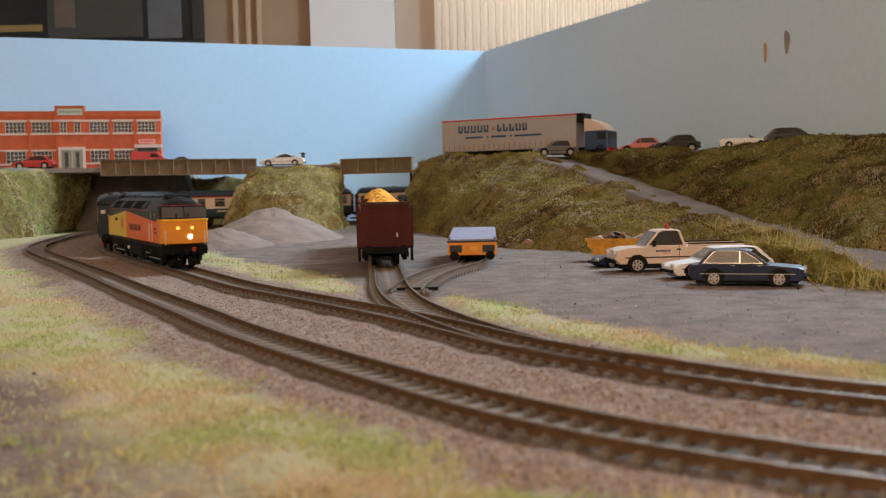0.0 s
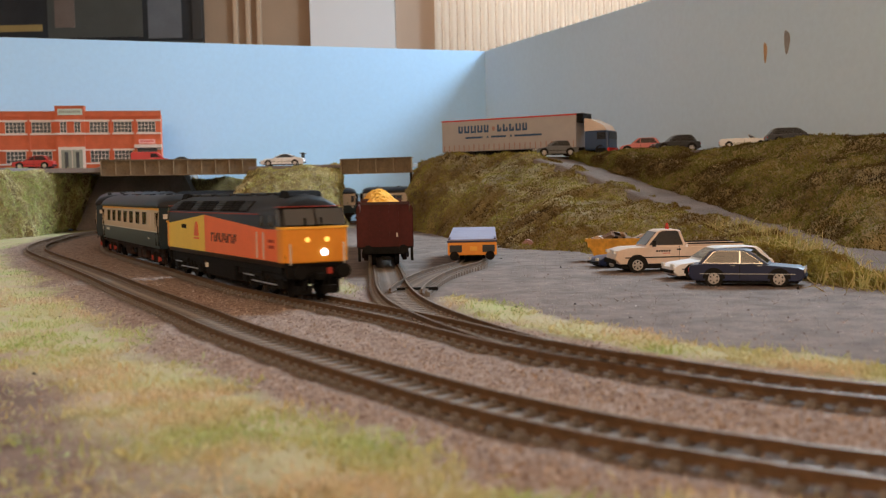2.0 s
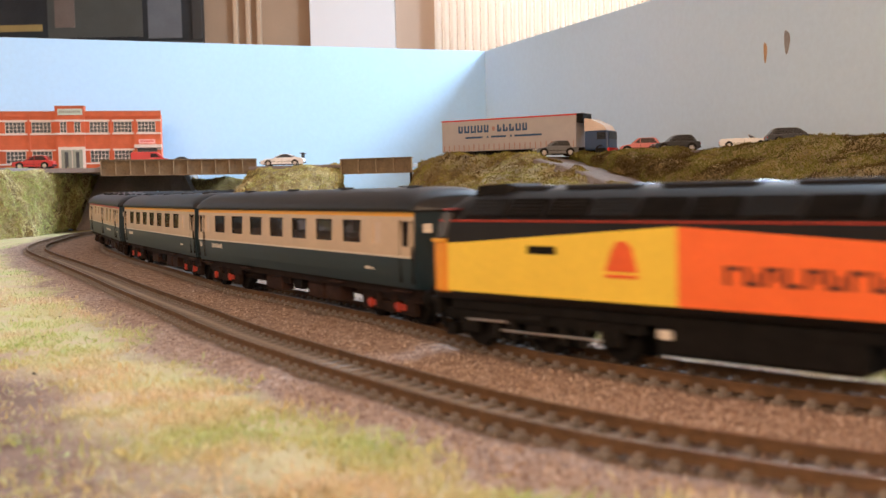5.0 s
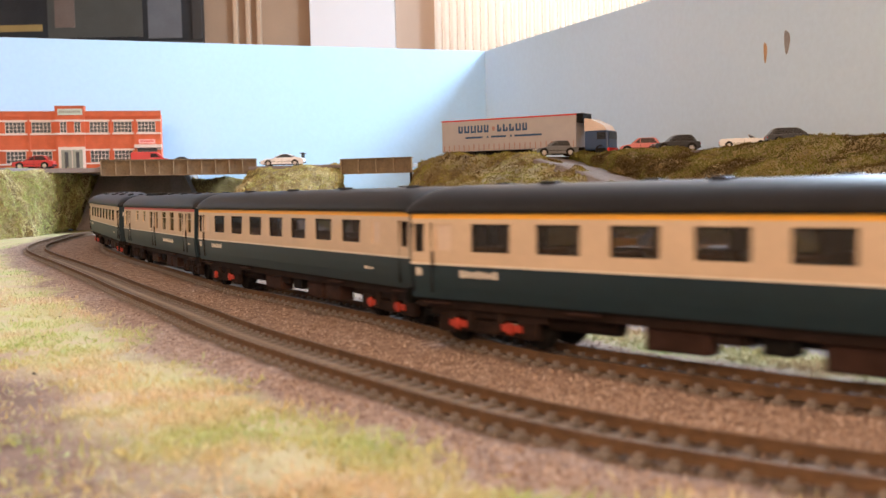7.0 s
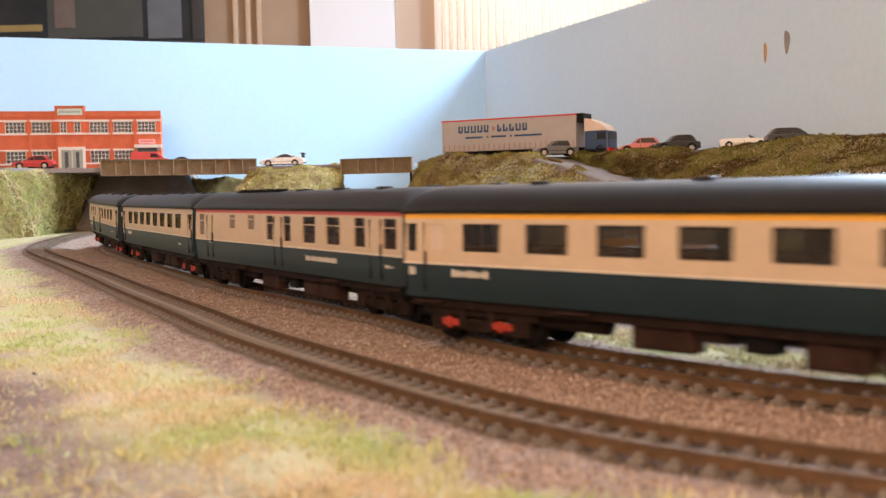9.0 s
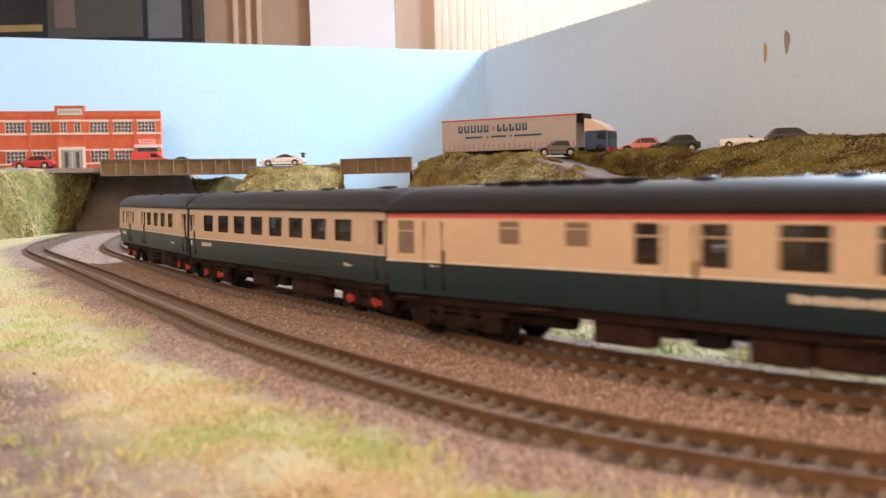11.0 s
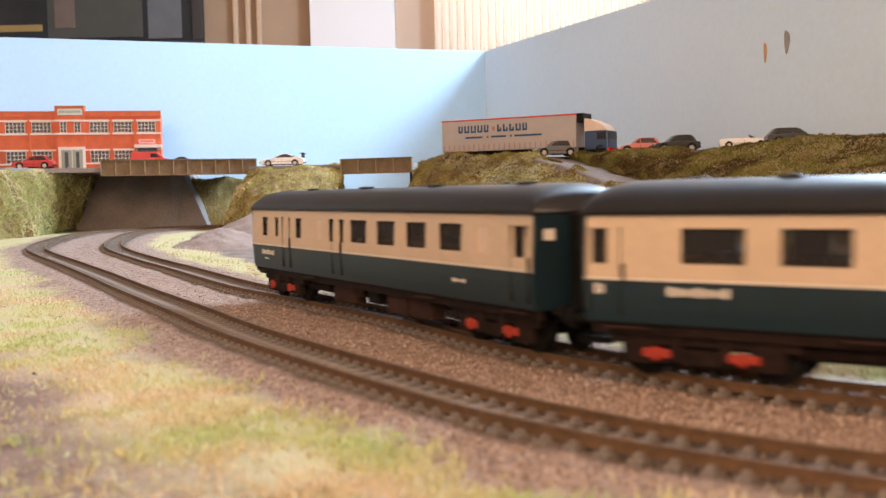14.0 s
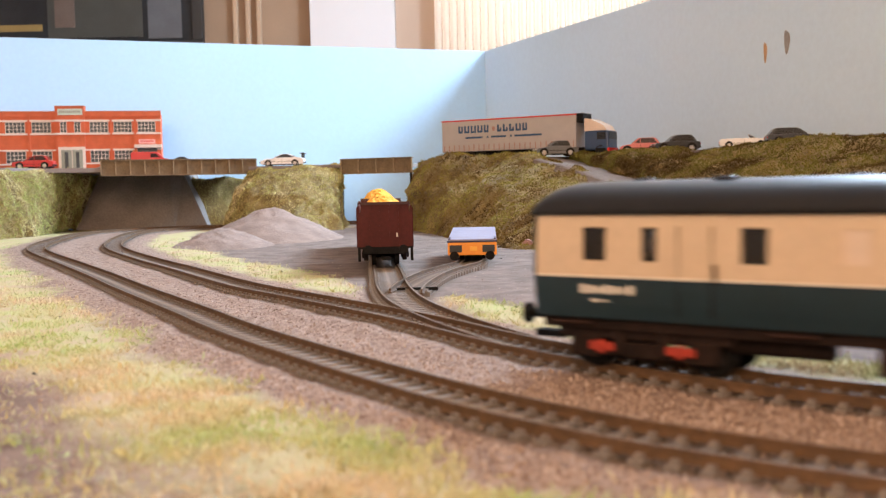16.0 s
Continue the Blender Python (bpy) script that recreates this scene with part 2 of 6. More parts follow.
def masks(xy):
    """How much turf, yard and bare soil lie at each place."""
    dn, df = offset_from("near", xy), offset_from("far", xy)
    ds = np.minimum(np.abs(offset_from("siding", xy)), np.abs(offset_from("yard", xy)))
    nz, nf = soft(xy, 40, 1), soft(xy, 130, 2)
    out = -dn
    outer = np_step(0.026, 0.046, out + 0.010 * nz + 0.007 * nf) * (1 - 0.92 * np_step(0.066, 0.090, out + 0.015 * nz - 0.06 * np_step(0.32, 0.6, xy[:, 1])))
    shift = 0.012 * np_step(0.3, 0.7, xy[:, 1])
    inner = np_step(0.030, 0.042, df + 0.005 * nz + 0.005 * nf) * (1 - np_step(0.056, 0.068, df - shift + 0.008 * nz + 0.005 * nf)) * np_step(0.014, 0.030, ds + 0.004 * nf)
    turf = np.maximum(outer, inner)
    yard = np_step(0.050, 0.066, df - shift + 0.006 * nz) * (1 - inner)
    soil = np_step(0.070, 0.100, out + 0.012 * nz - 0.06 * np_step(0.32, 0.6, xy[:, 1]))
    return turf, yard, soil


def ground_height(xy, fine=True):
    dn, df = np.abs(offset_from("near", xy)), np.abs(offset_from("far", xy))
    d = np.minimum(dn, df)
    z = GROUND + 0.006 * np_step(0.75, 1.4, xy[:, 1]) - 0.0016 * np_step(0.02, 0.04, d) + 0.0002 * np_step(0.0125, 0.017, d) * (1 - np_step(0.019, 0.03, d))
    if fine:
        z = z + (0.0006 * soft(xy, 60, 3) + 0.00035 * soft(xy, 320, 4)) * (1 - 0.75 * np_step(0.055, 0.075, offset_from("far", xy)))
    return z


def build_ground():
    na, nr = 460, 400
    ang = np.radians(np.linspace(-62, 62, na))
    rad = 0.07 * (3.6 / 0.07) ** np.linspace(0, 1, nr)
    A, R = np.meshgrid(ang, rad)
    xy = np.stack([R * np.sin(A), R * np.cos(A) - 0.0], 2).reshape(-1, 2)
    # the board ends against the two backscenes
    lim = np.stack([xy[:, 0], xy[:, 1]], 1)
    z = ground_height(xy)
    turf, yard, soil = masks(xy)
    z += 0.0012 * turf
    bed = 1 - np_step(0.0105, 0.0165, np.minimum.reduce([np.abs(offset_from(k, xy)) for k in LINE]))
    co = np.concatenate([lim, z[:, None]], 1)
    idx = np.arange(nr * na).reshape(nr, na)
    q = np.stack([idx[:-1, :-1], idx[:-1, 1:], idx[1:, 1:], idx[1:, :-1]], 2).reshape(-1, 4)
    c = co[q].mean(1)
    back = (c[:, 0] - 0.077) * -0.33 + (c[:, 1] - 1.86) * 0.944
    side = (c[:, 0] - 0.077) * 0.914 + (c[:, 1] - 1.86) * 0.407
    q = q[(back < 0.004) & (side < 0.004) & (c[:, 0] > -1.3)]
    me = bpy.data.meshes.new("ground")
    me.from_pydata(co.tolist(), [], q[:, ::-1].tolist())
    for nm, val in (("turf", turf), ("yard", yard), ("soil", soil), ("bed", bed)):
        me.attributes.new(nm, "FLOAT", "POINT").data.foreach_set("value", val.astype(np.float32))
    me.polygons.foreach_set("use_smooth", [True] * len(me.polygons))
    m = bpy.data.materials.new("layout_ground")
    m.use_nodes = True
    nt = m.node_tree
    b = nt.nodes["Principled BSDF"]
    b.inputs["Roughness"].default_value = 0.95
    b.inputs["Specular IOR Level"].default_value = 0.2
    tc = nt.nodes.new("ShaderNodeTexCoord")

    def two(lo, hi, scale, det=6):
        n = nt.nodes.new("ShaderNodeTexNoise")
        n.inputs["Scale"].default_value, n.inputs["Detail"].default_value, n.inputs["Roughness"].default_value = scale, det, 0.65
        nt.links.new(tc.outputs["Object"], n.inputs["Vector"])
        r = nt.nodes.new("ShaderNodeValToRGB")
        r.color_ramp.elements[0].position, r.color_ramp.elements[0].color = 0.35, (*lo, 1)
        r.color_ramp.elements[1].position, r.color_ramp.elements[1].color = 0.65, (*hi, 1)
        nt.links.new(n.outputs[0], r.inputs[0])
        return r.outputs[0]

    def blend(a, c, fac):
        x = nt.nodes.new("ShaderNodeMix")
        x.data_type = "RGBA"
        at = nt.nodes.new("ShaderNodeAttribute")
        at.attribute_name = fac
        nt.links.new(at.outputs["Fac"], x.inputs[0])
        nt.links.new(a, x.inputs[6])
        nt.links.new(c, x.inputs[7])
        return x.outputs[2]

    col = two((0.19, 0.122, 0.088), (0.43, 0.32, 0.255), 300)
    col = blend(col, two((0.155, 0.115, 0.093), (0.275, 0.21, 0.172), 60, 14), "yard")
    col = blend(col, two((0.14, 0.088, 0.07), (0.25, 0.165, 0.135), 60, 8), "soil")
    col = blend(col, two((0.10, 0.072, 0.052), (0.21, 0.16, 0.125), 420), "bed")
    col = blend(col, two((0.50, 0.38, 0.25), (0.47, 0.46, 0.20), 30, 8), "turf")
    nt.links.new(col, b.inputs["Base Color"])
    n = nt.nodes.new("ShaderNodeTexNoise")
    n.inputs["Scale"].default_value, n.inputs["Detail"].default_value = 900, 5
    nt.links.new(tc.outputs["Object"], n.inputs["Vector"])
    bp = nt.nodes.new("ShaderNodeBump")
    bp.inputs["Strength"].default_value, bp.inputs["Distance"].default_value = 0.9, 0.0008
    nt.links.new(n.outputs[0], bp.inputs["Height"])
    nt.links.new(bp.outputs[0], b.inputs["Normal"])
    me.materials.append(m)
    return tagged(new("ground", me), "scenic baseboard of brown chippings, grey yard and turf", "ground", "", "structure")


build_ground()


def sprinkle(n, box4, seed, power=0.0):
    rg = np.random.default_rng(seed)
    x0, x1, y0, y1 = box4
    u = rg.uniform(0, 1, n)
    y = y0 * (y1 / y0) ** u if power else y0 + (y1 - y0) * u
    spread = y * 0.50 + 0.02
    x = rg.uniform(-1, 1, n) * spread
    xy = np.stack([x, y], 1)
    return xy[(x > x0) & (x < x1)]


def ground_scatter():
    xy = sprinkle(300000, (-0.75, 0.45, 0.12, 1.2), 11, 1)
    turf, yard, soil = masks(xy)
    rg = np.random.default_rng(5)
    dens = turf * (0.15 + 0.85 * np_step(-0.35, 0.25, soft(xy, 55, 8)))
    g = xy[rg.uniform(0, 1, len(xy)) < dens]
    z = ground_height(g, False) + 0.0008
    mat = zone_material("static_grass", [(0.62, 0.47, 0.33), (0.68, 0.56, 0.37), (0.58, 0.56, 0.30), (0.47, 0.54, 0.22), (0.37, 0.54, 0.17)], 17, spread=0.12)
    blades("grass", np.column_stack([g, z]), np.tile((0, 0, 1.0), (len(g), 1)), 0.0030, 0.00032, 1.1, mat, 21, label="short dry static grass on the layout ground", category="grass")
    xy = sprinkle(130000, (-0.7, 0.4, 0.12, 1.1), 12, 1)
    turf, yard, soil = masks(xy)
    d = np.minimum.reduce([np.abs(offset_from(k, xy)) for k in LINE])
    keep = rg.uniform(0, 1, len(xy)) < (1 - turf) * (1 - 0.93 * yard) * (1 - 0.8 * soil) * (0.10 + 0.90 * np_step(0.0150, 0.0185, d))
    s = xy[keep]
    mat = island_material("chippings", [(0.155, 0.092, 0.063), (0.29, 0.205, 0.155), (0.41, 0.30, 0.235), (0.55, 0.45, 0.38), (0.265, 0.178, 0.132)])
    stones("ballast", np.column_stack([s, ground_height(s)]), 0.0009, mat, 31, "loose brown and pinkish ballast chippings", "ballast")
    # a few dark twigs and lumps on the turf and yard
    xy = sprinkle(900, (-0.5, 0.4, 0.30, 0.85), 13, 1)
    turf, yard, soil = masks(xy)
    k = xy[rg.uniform(0, 1, len(xy)) < 0.12 * turf + 0.025 * yard]
    stones("debris", np.column_stack([k, ground_height(k) + 0.001]), 0.0022, M["dark"], 33, "small dark scraps and twigs lying about", "debris")


ground_scatter()


# ---- banks: lofted between a foot and a crest, covered with leaf scatter ----
PALE_LEAF = zone_material("pale_bank_leaf", [(0.26, 0.19, 0.075), (0.43, 0.34, 0.13), (0.50, 0.48, 0.17), (0.66, 0.56, 0.27), (0.72, 0.62, 0.36)], 26, spread=0.14)
TOWN_LEAF = zone_material("pale_green_bank_leaf", [(0.28, 0.25, 0.10), (0.46, 0.46, 0.17), (0.53, 0.57, 0.22), (0.72, 0.66, 0.34), (0.78, 0.72, 0.44)], 26, spread=0.14)
# hill scatter, its browns and greens darkened for the shade near the side board
SHADED_HILL_LEAF = zone_material("shaded_brown_green_hill_leaf", [(0.040, 0.024, 0.010), (0.085, 0.055, 0.018), (0.12, 0.085, 0.025), (0.19, 0.175, 0.040), (0.22, 0.195, 0.046), (0.32, 0.25, 0.08)], 22, spread=0.14)
# yard bank scatter, darkened too: the backlit face's shade is in the colour
SHADED_BANK_LEAF = zone_material("shaded_bank_leaf", [(0.070, 0.042, 0.016), (0.15, 0.095, 0.030), (0.21, 0.15, 0.042), (0.29, 0.25, 0.060), (0.30, 0.275, 0.070), (0.42, 0.33, 0.11)], 26, spread=0.14)


def resample(line, n):
    p = [Vector(q) for q in line]
    acc = [0.0]
    for a, b in zip(p[:-1], p[1:]):
        acc.append(acc[-1] + (b - a).length)
    out, j = [], 0
    for i in range(n):
        s = acc[-1] * i / (n - 1)
        while j < len(p) - 2 and acc[j + 1] < s:
            j += 1
        out.append(p[j].lerp(p[j + 1], (s - acc[j]) / max(1e-9, acc[j + 1] - acc[j])))
    return out


def bank(name, lines, n_along, n_up, rough, mat, label, leaves=0, seed=1, leaf=(0.0030, 0.00065), kind="structure", category="embankment", leafy=None):
    """A sheet through several lines from foot to crest, lumpy, with thickness behind it hidden in the ground."""
    rows = [resample(q, n_along) for q in lines]
    k = len(rows) - 1
    grid = []
    for j in range(n_up):
        t = j / (n_up - 1) * k
        a = min(k - 1, int(t))
        f = t - a
        grid.append([rows[a][i].lerp(rows[a + 1][i], f) for i in range(n_along)])
    bm = bmesh.new()
    vs = []
    for j, r in enumerate(grid):
        row = []
        for i, p in enumerate(r):
            edge = 1.0 if 0 < j else 0.3
            q = p * 30 + Vector((seed * 7.0, 0, 0))
            off = Vector((noise.noise(q), noise.noise(q + Vector((9, 4, 2))), 0.8 * noise.noise(q + Vector((3, 8, 1))))) * rough
            q = p * 120
            off += Vector((noise.noise(q), noise.noise(q + Vector((9, 4, 2))), noise.noise(q + Vector((3, 8, 1))))) * rough * 0.4
            row.append(bm.verts.new(p + off * edge))
        vs.append(row)
    for j in range(n_up - 1):
        for i in range(n_along - 1):
            bm.faces.new((vs[j][i], vs[j][i + 1], vs[j + 1][i + 1], vs[j + 1][i]))
    ob = part(name, bm, mat, None, "", True)
    tagged(ob, label, category, "", kind)
    if leaves:
        me = ob.data
        rg = np.random.default_rng(seed)
        co = np.empty(len(me.vertices) * 3)
        me.vertices.foreach_get("co", co)
        co = co.reshape(n_up, n_along, 3)
        u, v = rg.uniform(0, n_up - 1.001, leaves), rg.uniform(0, n_along - 1.001, leaves)
        a, c = u.astype(int), v.astype(int)
        fu, fv = (u - a)[:, None], (v - c)[:, None]
        p = co[a, c] * (1 - fu) * (1 - fv) + co[a + 1, c] * fu * (1 - fv) + co[a, c + 1] * (1 - fu) * fv + co[a + 1, c + 1] * fu * fv
        nrm = np.cross(co[a, c + 1] - co[a, c], co[a + 1, c] - co[a, c])
        nrm /= np.linalg.norm(nrm, axis=1)[:, None] + 1e-12
        nrm[nrm[:, 1] > 0] *= -1
        blades("undergrowth", p - nrm * 0.0005, nrm * 0.8 + np.array([0, 0, 0.5]), leaf[0], leaf[1], 0.7, leafy or SHADED_BANK_LEAF, seed + 50, label="tangled olive and straw scatter on the bank", category="undergrowth")
    return ob


M["ramp"] = material("grey_brown_dirt", (0.24, 0.18, 0.14), 0.95, var=0.3, scale=30, bump=0.8, bscale=900, second=(0.12, 0.086, 0.066))
BANK = M["grass_bank"]
foot_r = [(-0.0388, 1.30, -0.003), (-0.0152, 1.2, -0.003), (0.0579, 0.925, -0.006), (0.1174, 0.85, -0.007), (0.1921, 0.69, -0.008), (0.1982, 0.56, -0.008), (0.2247, 0.51, -0.008)]
crest_r = [(-0.0386, 1.36, 0.0772), (-0.0257, 1.34, 0.0837), (0.0137, 1.3, 0.0901), (0.0679, 1.27, 0.0887), (0.112, 1.23, 0.0838), (0.1366, 1.16, 0.0742), (0.198, 1.0, 0.0367), (0.2303, 0.86, 0.0158), (0.2403, 0.7, 0.0048), (0.2341, 0.58, -0.0023), (0.2392, 0.53, -0.0055)]
ramp_front = crest_r[4:]
ramp_back = [(0.1574, 1.27, 0.0814), (0.177, 1.18, 0.0688), (0.2317, 1.03, 0.0396), (0.2659, 0.87, 0.0161), (0.2744, 0.71, 0.0035), (0.2898, 0.62, -0.003), (0.33, 0.55, -0.006)]
crest_t = [(0.1635, 1.285, 0.0893), (0.177, 1.25, 0.0905), (0.2386, 1.17, 0.0885), (0.2986, 1.07, 0.0857), (0.3285, 1.02, 0.0884), (0.3892, 0.92, 0.0849), (0.46, 0.80, 0.0822)]


def middle(a, b, n, push):
    """A line half way up between foot and crest, pushed out towards the front."""
    return [(p + q) / 2 + Vector(push) for p, q in zip(resample(a, n), resample(b, n))]


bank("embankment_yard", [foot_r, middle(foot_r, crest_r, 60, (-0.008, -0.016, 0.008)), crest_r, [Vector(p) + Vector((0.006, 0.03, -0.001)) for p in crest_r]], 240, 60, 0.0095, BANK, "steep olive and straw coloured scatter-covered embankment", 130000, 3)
bank("embankment_hill", [ramp_back, middle(ramp_back, crest_t, 60, (-0.006, -0.010, 0.006)), crest_t, [Vector(p) + Vector((0.03, 0.045, -0.002)) for p in crest_t]], 220, 50, 0.009, BANK, "grassy hill bank above the ramp road", 120000, 5, leafy=SHADED_HILL_LEAF)
bank("ramp_road", [[Vector(p) + Vector((-0.012, -0.016, -0.012)) for p in ramp_front], [Vector(p) + Vector((-0.004, -0.006, 0.0005)) for p in ramp_front], [Vector(p) + Vector((0.008, 0.008, 0.0015)) for p in ramp_back]], 140, 16, 0.0018, M["ramp"], "sloping grey dirt ramp road", 0, 7, category="road")
foot_m = [(-0.2991, 1.44, 0.009), (-0.2588, 1.36, 0.003), (-0.1874, 1.32, -0.001), (-0.1299, 1.36, -0.001), (-0.135, 1.47, 0)]
crest_m = [(-0.2712, 1.475, 0.0782), (-0.2436, 1.46, 0.0850), (-0.1887, 1.46, 0.0850), (-0.1437, 1.47, 0.0833), (-0.141, 1.50, 0.0823)]
bank("embankment_middle", [foot_m, middle(foot_m, crest_m, 60, (-0.004, -0.012, 0.006)), crest_m, [Vector(p) + Vector((0, 0.05, 0)) for p in crest_m]], 110, 50, 0.009, BANK, "scatter-covered bank between two bridges", 26000, 9, leafy=PALE_LEAF)
foot_l = [(-0.70, 1.18, -0.002), (-0.5684, 1.25, -0.001), (-0.5364, 1.27, -0.001), (-0.5185, 1.33, 0.001), (-0.530, 1.44, 0.004), (-0.545, 1.58, 0.004)]
crest_l = [(-0.72, 1.25, 0.0840), (-0.5869, 1.3, 0.0840), (-0.5534, 1.32, 0.0835), (-0.5341, 1.38, 0.0845), (-0.520, 1.45, 0.0855), (-0.512, 1.58, 0.0829)]
bank("embankment_town", [foot_l, middle(foot_l, crest_l, 60, (0.004, -0.014, 0.006)), crest_l, [Vector(p) + Vector((-0.03, 0.05, 0)) for p in crest_l]], 150, 50, 0.009, BANK, "pale green and straw scatter-covered bank below the building", 60000, 13, leafy=TOWN_LEAF)
bank("embankment_far", [[(-0.40, 1.61, 0.0), (-0.36, 1.60, 0.0), (-0.30, 1.62, 0.0), (-0.24, 1.64, 0.0)], [(-0.40, 1.62, 0.079), (-0.3668, 1.62, 0.0713), (-0.3338, 1.63, 0.0777), (-0.2864, 1.64, 0.068), (-0.24, 1.65, 0.05)], [(-0.40, 1.64, 0.079), (-0.24, 1.69, 0.05)]], 60, 24, 0.005, BANK, "far scatter-covered bank behind the bridge", 7000, 17, leafy=PALE_LEAF)


def slab(name, outline, z0, z1, mat, label, category, kind="structure"):
    bm = bmesh.new()
    loft(bm, [[(x, y, z) for x, y in outline] for z in (z0, z1)])
    return tagged(part(name, bm, mat), label, category, "", kind)


slab("plateau_right", [(-0.03, 1.355), (0.0137, 1.315), (0.0679, 1.285), (0.112, 1.25), (0.158, 1.28), (0.18, 1.27), (0.245, 1.19), (0.305, 1.09), (0.335, 1.04), (0.395, 0.94), (0.46, 0.84), (0.50, 0.86), (0.28, 1.36), (0.20, 1.56), (0.04, 1.62), (-0.03, 1.60)], 0.080, 0.0865, M["yard"], "raised grey road surface above the bank", "road")
slab("plateau_town", [(-1.2, 1.20), (-0.72, 1.265), (-0.587, 1.315), (-0.555, 1.335), (-0.535, 1.40), (-0.46, 1.435), (-0.42, 1.45), (-0.42, 1.66), (-0.95, 1.46), (-1.2, 1.38)], 0.084, 0.0900, M["yard"], "raised grey street in front of the brick building", "road")
slab("plateau_middle", [(-0.27, 1.475), (-0.14, 1.47), (-0.14, 1.57), (-0.27, 1.55)], 0.084, 0.0885, M["yard"], "short raised road between the bridges", "road")


# ---- backscene boards ----
M["tan_stain"] = material("tan_torn_paper", (0.50, 0.30, 0.16), 0.8, var=0.2, scale=80)

def vertical_wall(name, a, b, z0, z1, mat, th, label, holes=()):
    """A board from a to b; holes are (from, to, bottom, top) along it."""
    a, b = Vector((*a, 0)), Vector((*b, 0))
    d = b - a
    ln = d.length
    d /= ln
    n = Vector((-d.y, d.x, 0)) * th
    spans, s = [], 0.0
    for h0, h1, hz0, hz1 in holes:
        spans += [(s, h0, z0, z1), (h0, h1, z0, hz0), (h0, h1, hz1, z1)]
        s = h1
    spans.append((s, ln, z0, z1))
    bm = bmesh.new()
    for s0, s1, q0, q1 in spans:
        if s1 > s0 and q1 > q0:
            loft(bm, [[p + Vector((0, 0, q0)), p + n + Vector((0, 0, q0)), p + n + Vector((0, 0, q1)), p + Vector((0, 0, q1))] for p in (a + d * s0, a + d * s1)])
    return tagged(part(name, bm, mat), label, "backscene", "", "structure")


vertical_wall("wall_north", (0.0811, 1.86), (-1.45, 1.276), -0.06, 0.292, M["sky_board"], -0.006, "pale blue painted backscene board behind the layout")
vertical_wall("wall_east", (0.0811, 1.86), (0.85, 0.037), -0.06, 0.292, M["side_board"], 0.006, "pale blue painted side backscene board", [(0.20, 0.52, -0.02, 0.078)])
for s, z, w, h, mat, lab in ((0.733, 0.196, 0.005, 0.022, M["tan_stain"], "torn tan patch on the backscene"), (0.768, 0.203, 0.0085, 0.025, M["concrete"], "grey smudge on the backscene")):
    d = Vector((0.85 - 0.0811, 0.037 - 1.86, 0)).normalized()
    c = Vector((0.0811, 1.86, z)) + d * s
    bm = bmesh.new()
    ring = []
    for k in range(14):
        a = 2 * math.pi * k / 14
        r = 1 + 0.15 * math.sin(3 * a + s)
        ring.append(c + d * (w * 0.5 * math.cos(a) * r) + Vector((0, 0, h * 0.5 * math.sin(a) * r)))
    nn = Vector((d.y, -d.x, 0)) * 0.0006
    loft(bm, [ring, [p + nn for p in ring]])
    tagged(part("stain", bm, mat), lab, "stain", "", "structure")


# ---- bridges ----
def girder_bridge(name, a, b, z0, z1, panels, deck, label):
    """A plate girder with flanges and upright stiffeners, and a deck behind it."""
    a, b = Vector((*a, 0)), Vector((*b, 0))
    d = (b - a)
    ln = d.length
    m = Matrix.Translation((a.x, a.y, 0)) @ Matrix.Rotation(math.atan2(d.y, d.x), 4, "Z")
    e = empty(name, m, label, "bridge")
    boxed("web", (0, ln, 0.002, 0.004, z0, z1), M["girder"], e)
    boxed("top_flange", (-0.0005, ln + 0.0005, -0.0012, 0.0065, z1, z1 + 0.0016), M["girder"], e)
    boxed("bottom_flange", (-0.0005, ln + 0.0005, -0.0012, 0.0065, z0 - 0.0016, z0), M["girder"], e)
    light = M["stiffener"]
    for k in range(panels + 1):
        x = ln * k / panels
        boxed("stiffener", (x - 0.0007, x + 0.0007, -0.0008, 0.0022, z0, z1), light, e)
    boxed("deck", (0, ln, 0.0065, deck, z1 - 0.012, z1 - 0.007), M["concrete"], e)
    return e


M["stiffener"] = material("pale_girder_edge", (0.30, 0.22, 0.13), 0.7, var=0.3, scale=90)
girder_bridge("girder_bridge", (-0.4592, 1.42), (-0.2637, 1.50), 0.0800, 0.0990, 11, 0.165, "brown plate girder road bridge over two tracks")
girder_bridge("girder_bridge", (-0.1401, 1.47), (-0.0406, 1.44), 0.0762, 0.0945, 4, 0.03, "short brown plate girder bridge over the siding")
for x, y in ((-0.1415, 1.478), (-0.0420, 1.448)):
    bm = bmesh.new()
    box(bm, x - 0.0014, x + 0.0014, y, y + 0.026, -0.004, 0.0755)
    tagged(part("bridge_pier", bm, M["dark"]), "dark upright pier carrying the short bridge", "pier")
bm = bmesh.new()
loft(bm, [[(-0.5383, 1.53, -0.004), (-0.5112, 1.57, 0.0835), (-0.50, 1.66, 0.0835), (-0.52, 1.66, -0.004)], [(-0.4705, 1.555, -0.004), (-0.4705, 1.575, 0.0835), (-0.47, 1.67, 0.0835), (-0.47, 1.67, -0.004)],
          [(-0.40, 1.568, -0.004), (-0.41, 1.588, 0.0835), (-0.41, 1.68, 0.0835), (-0.40, 1.68, -0.004)], [(-0.3455, 1.56, -0.004), (-0.3921, 1.60, 0.0835), (-0.39, 1.68, 0.0835), (-0.36, 1.68, -0.004)]])
tagged(part("bridge_abutment", bm, M["abutment"]), "grey rendered abutment with sloping wings under the bridge", "abutment", "", "structure")


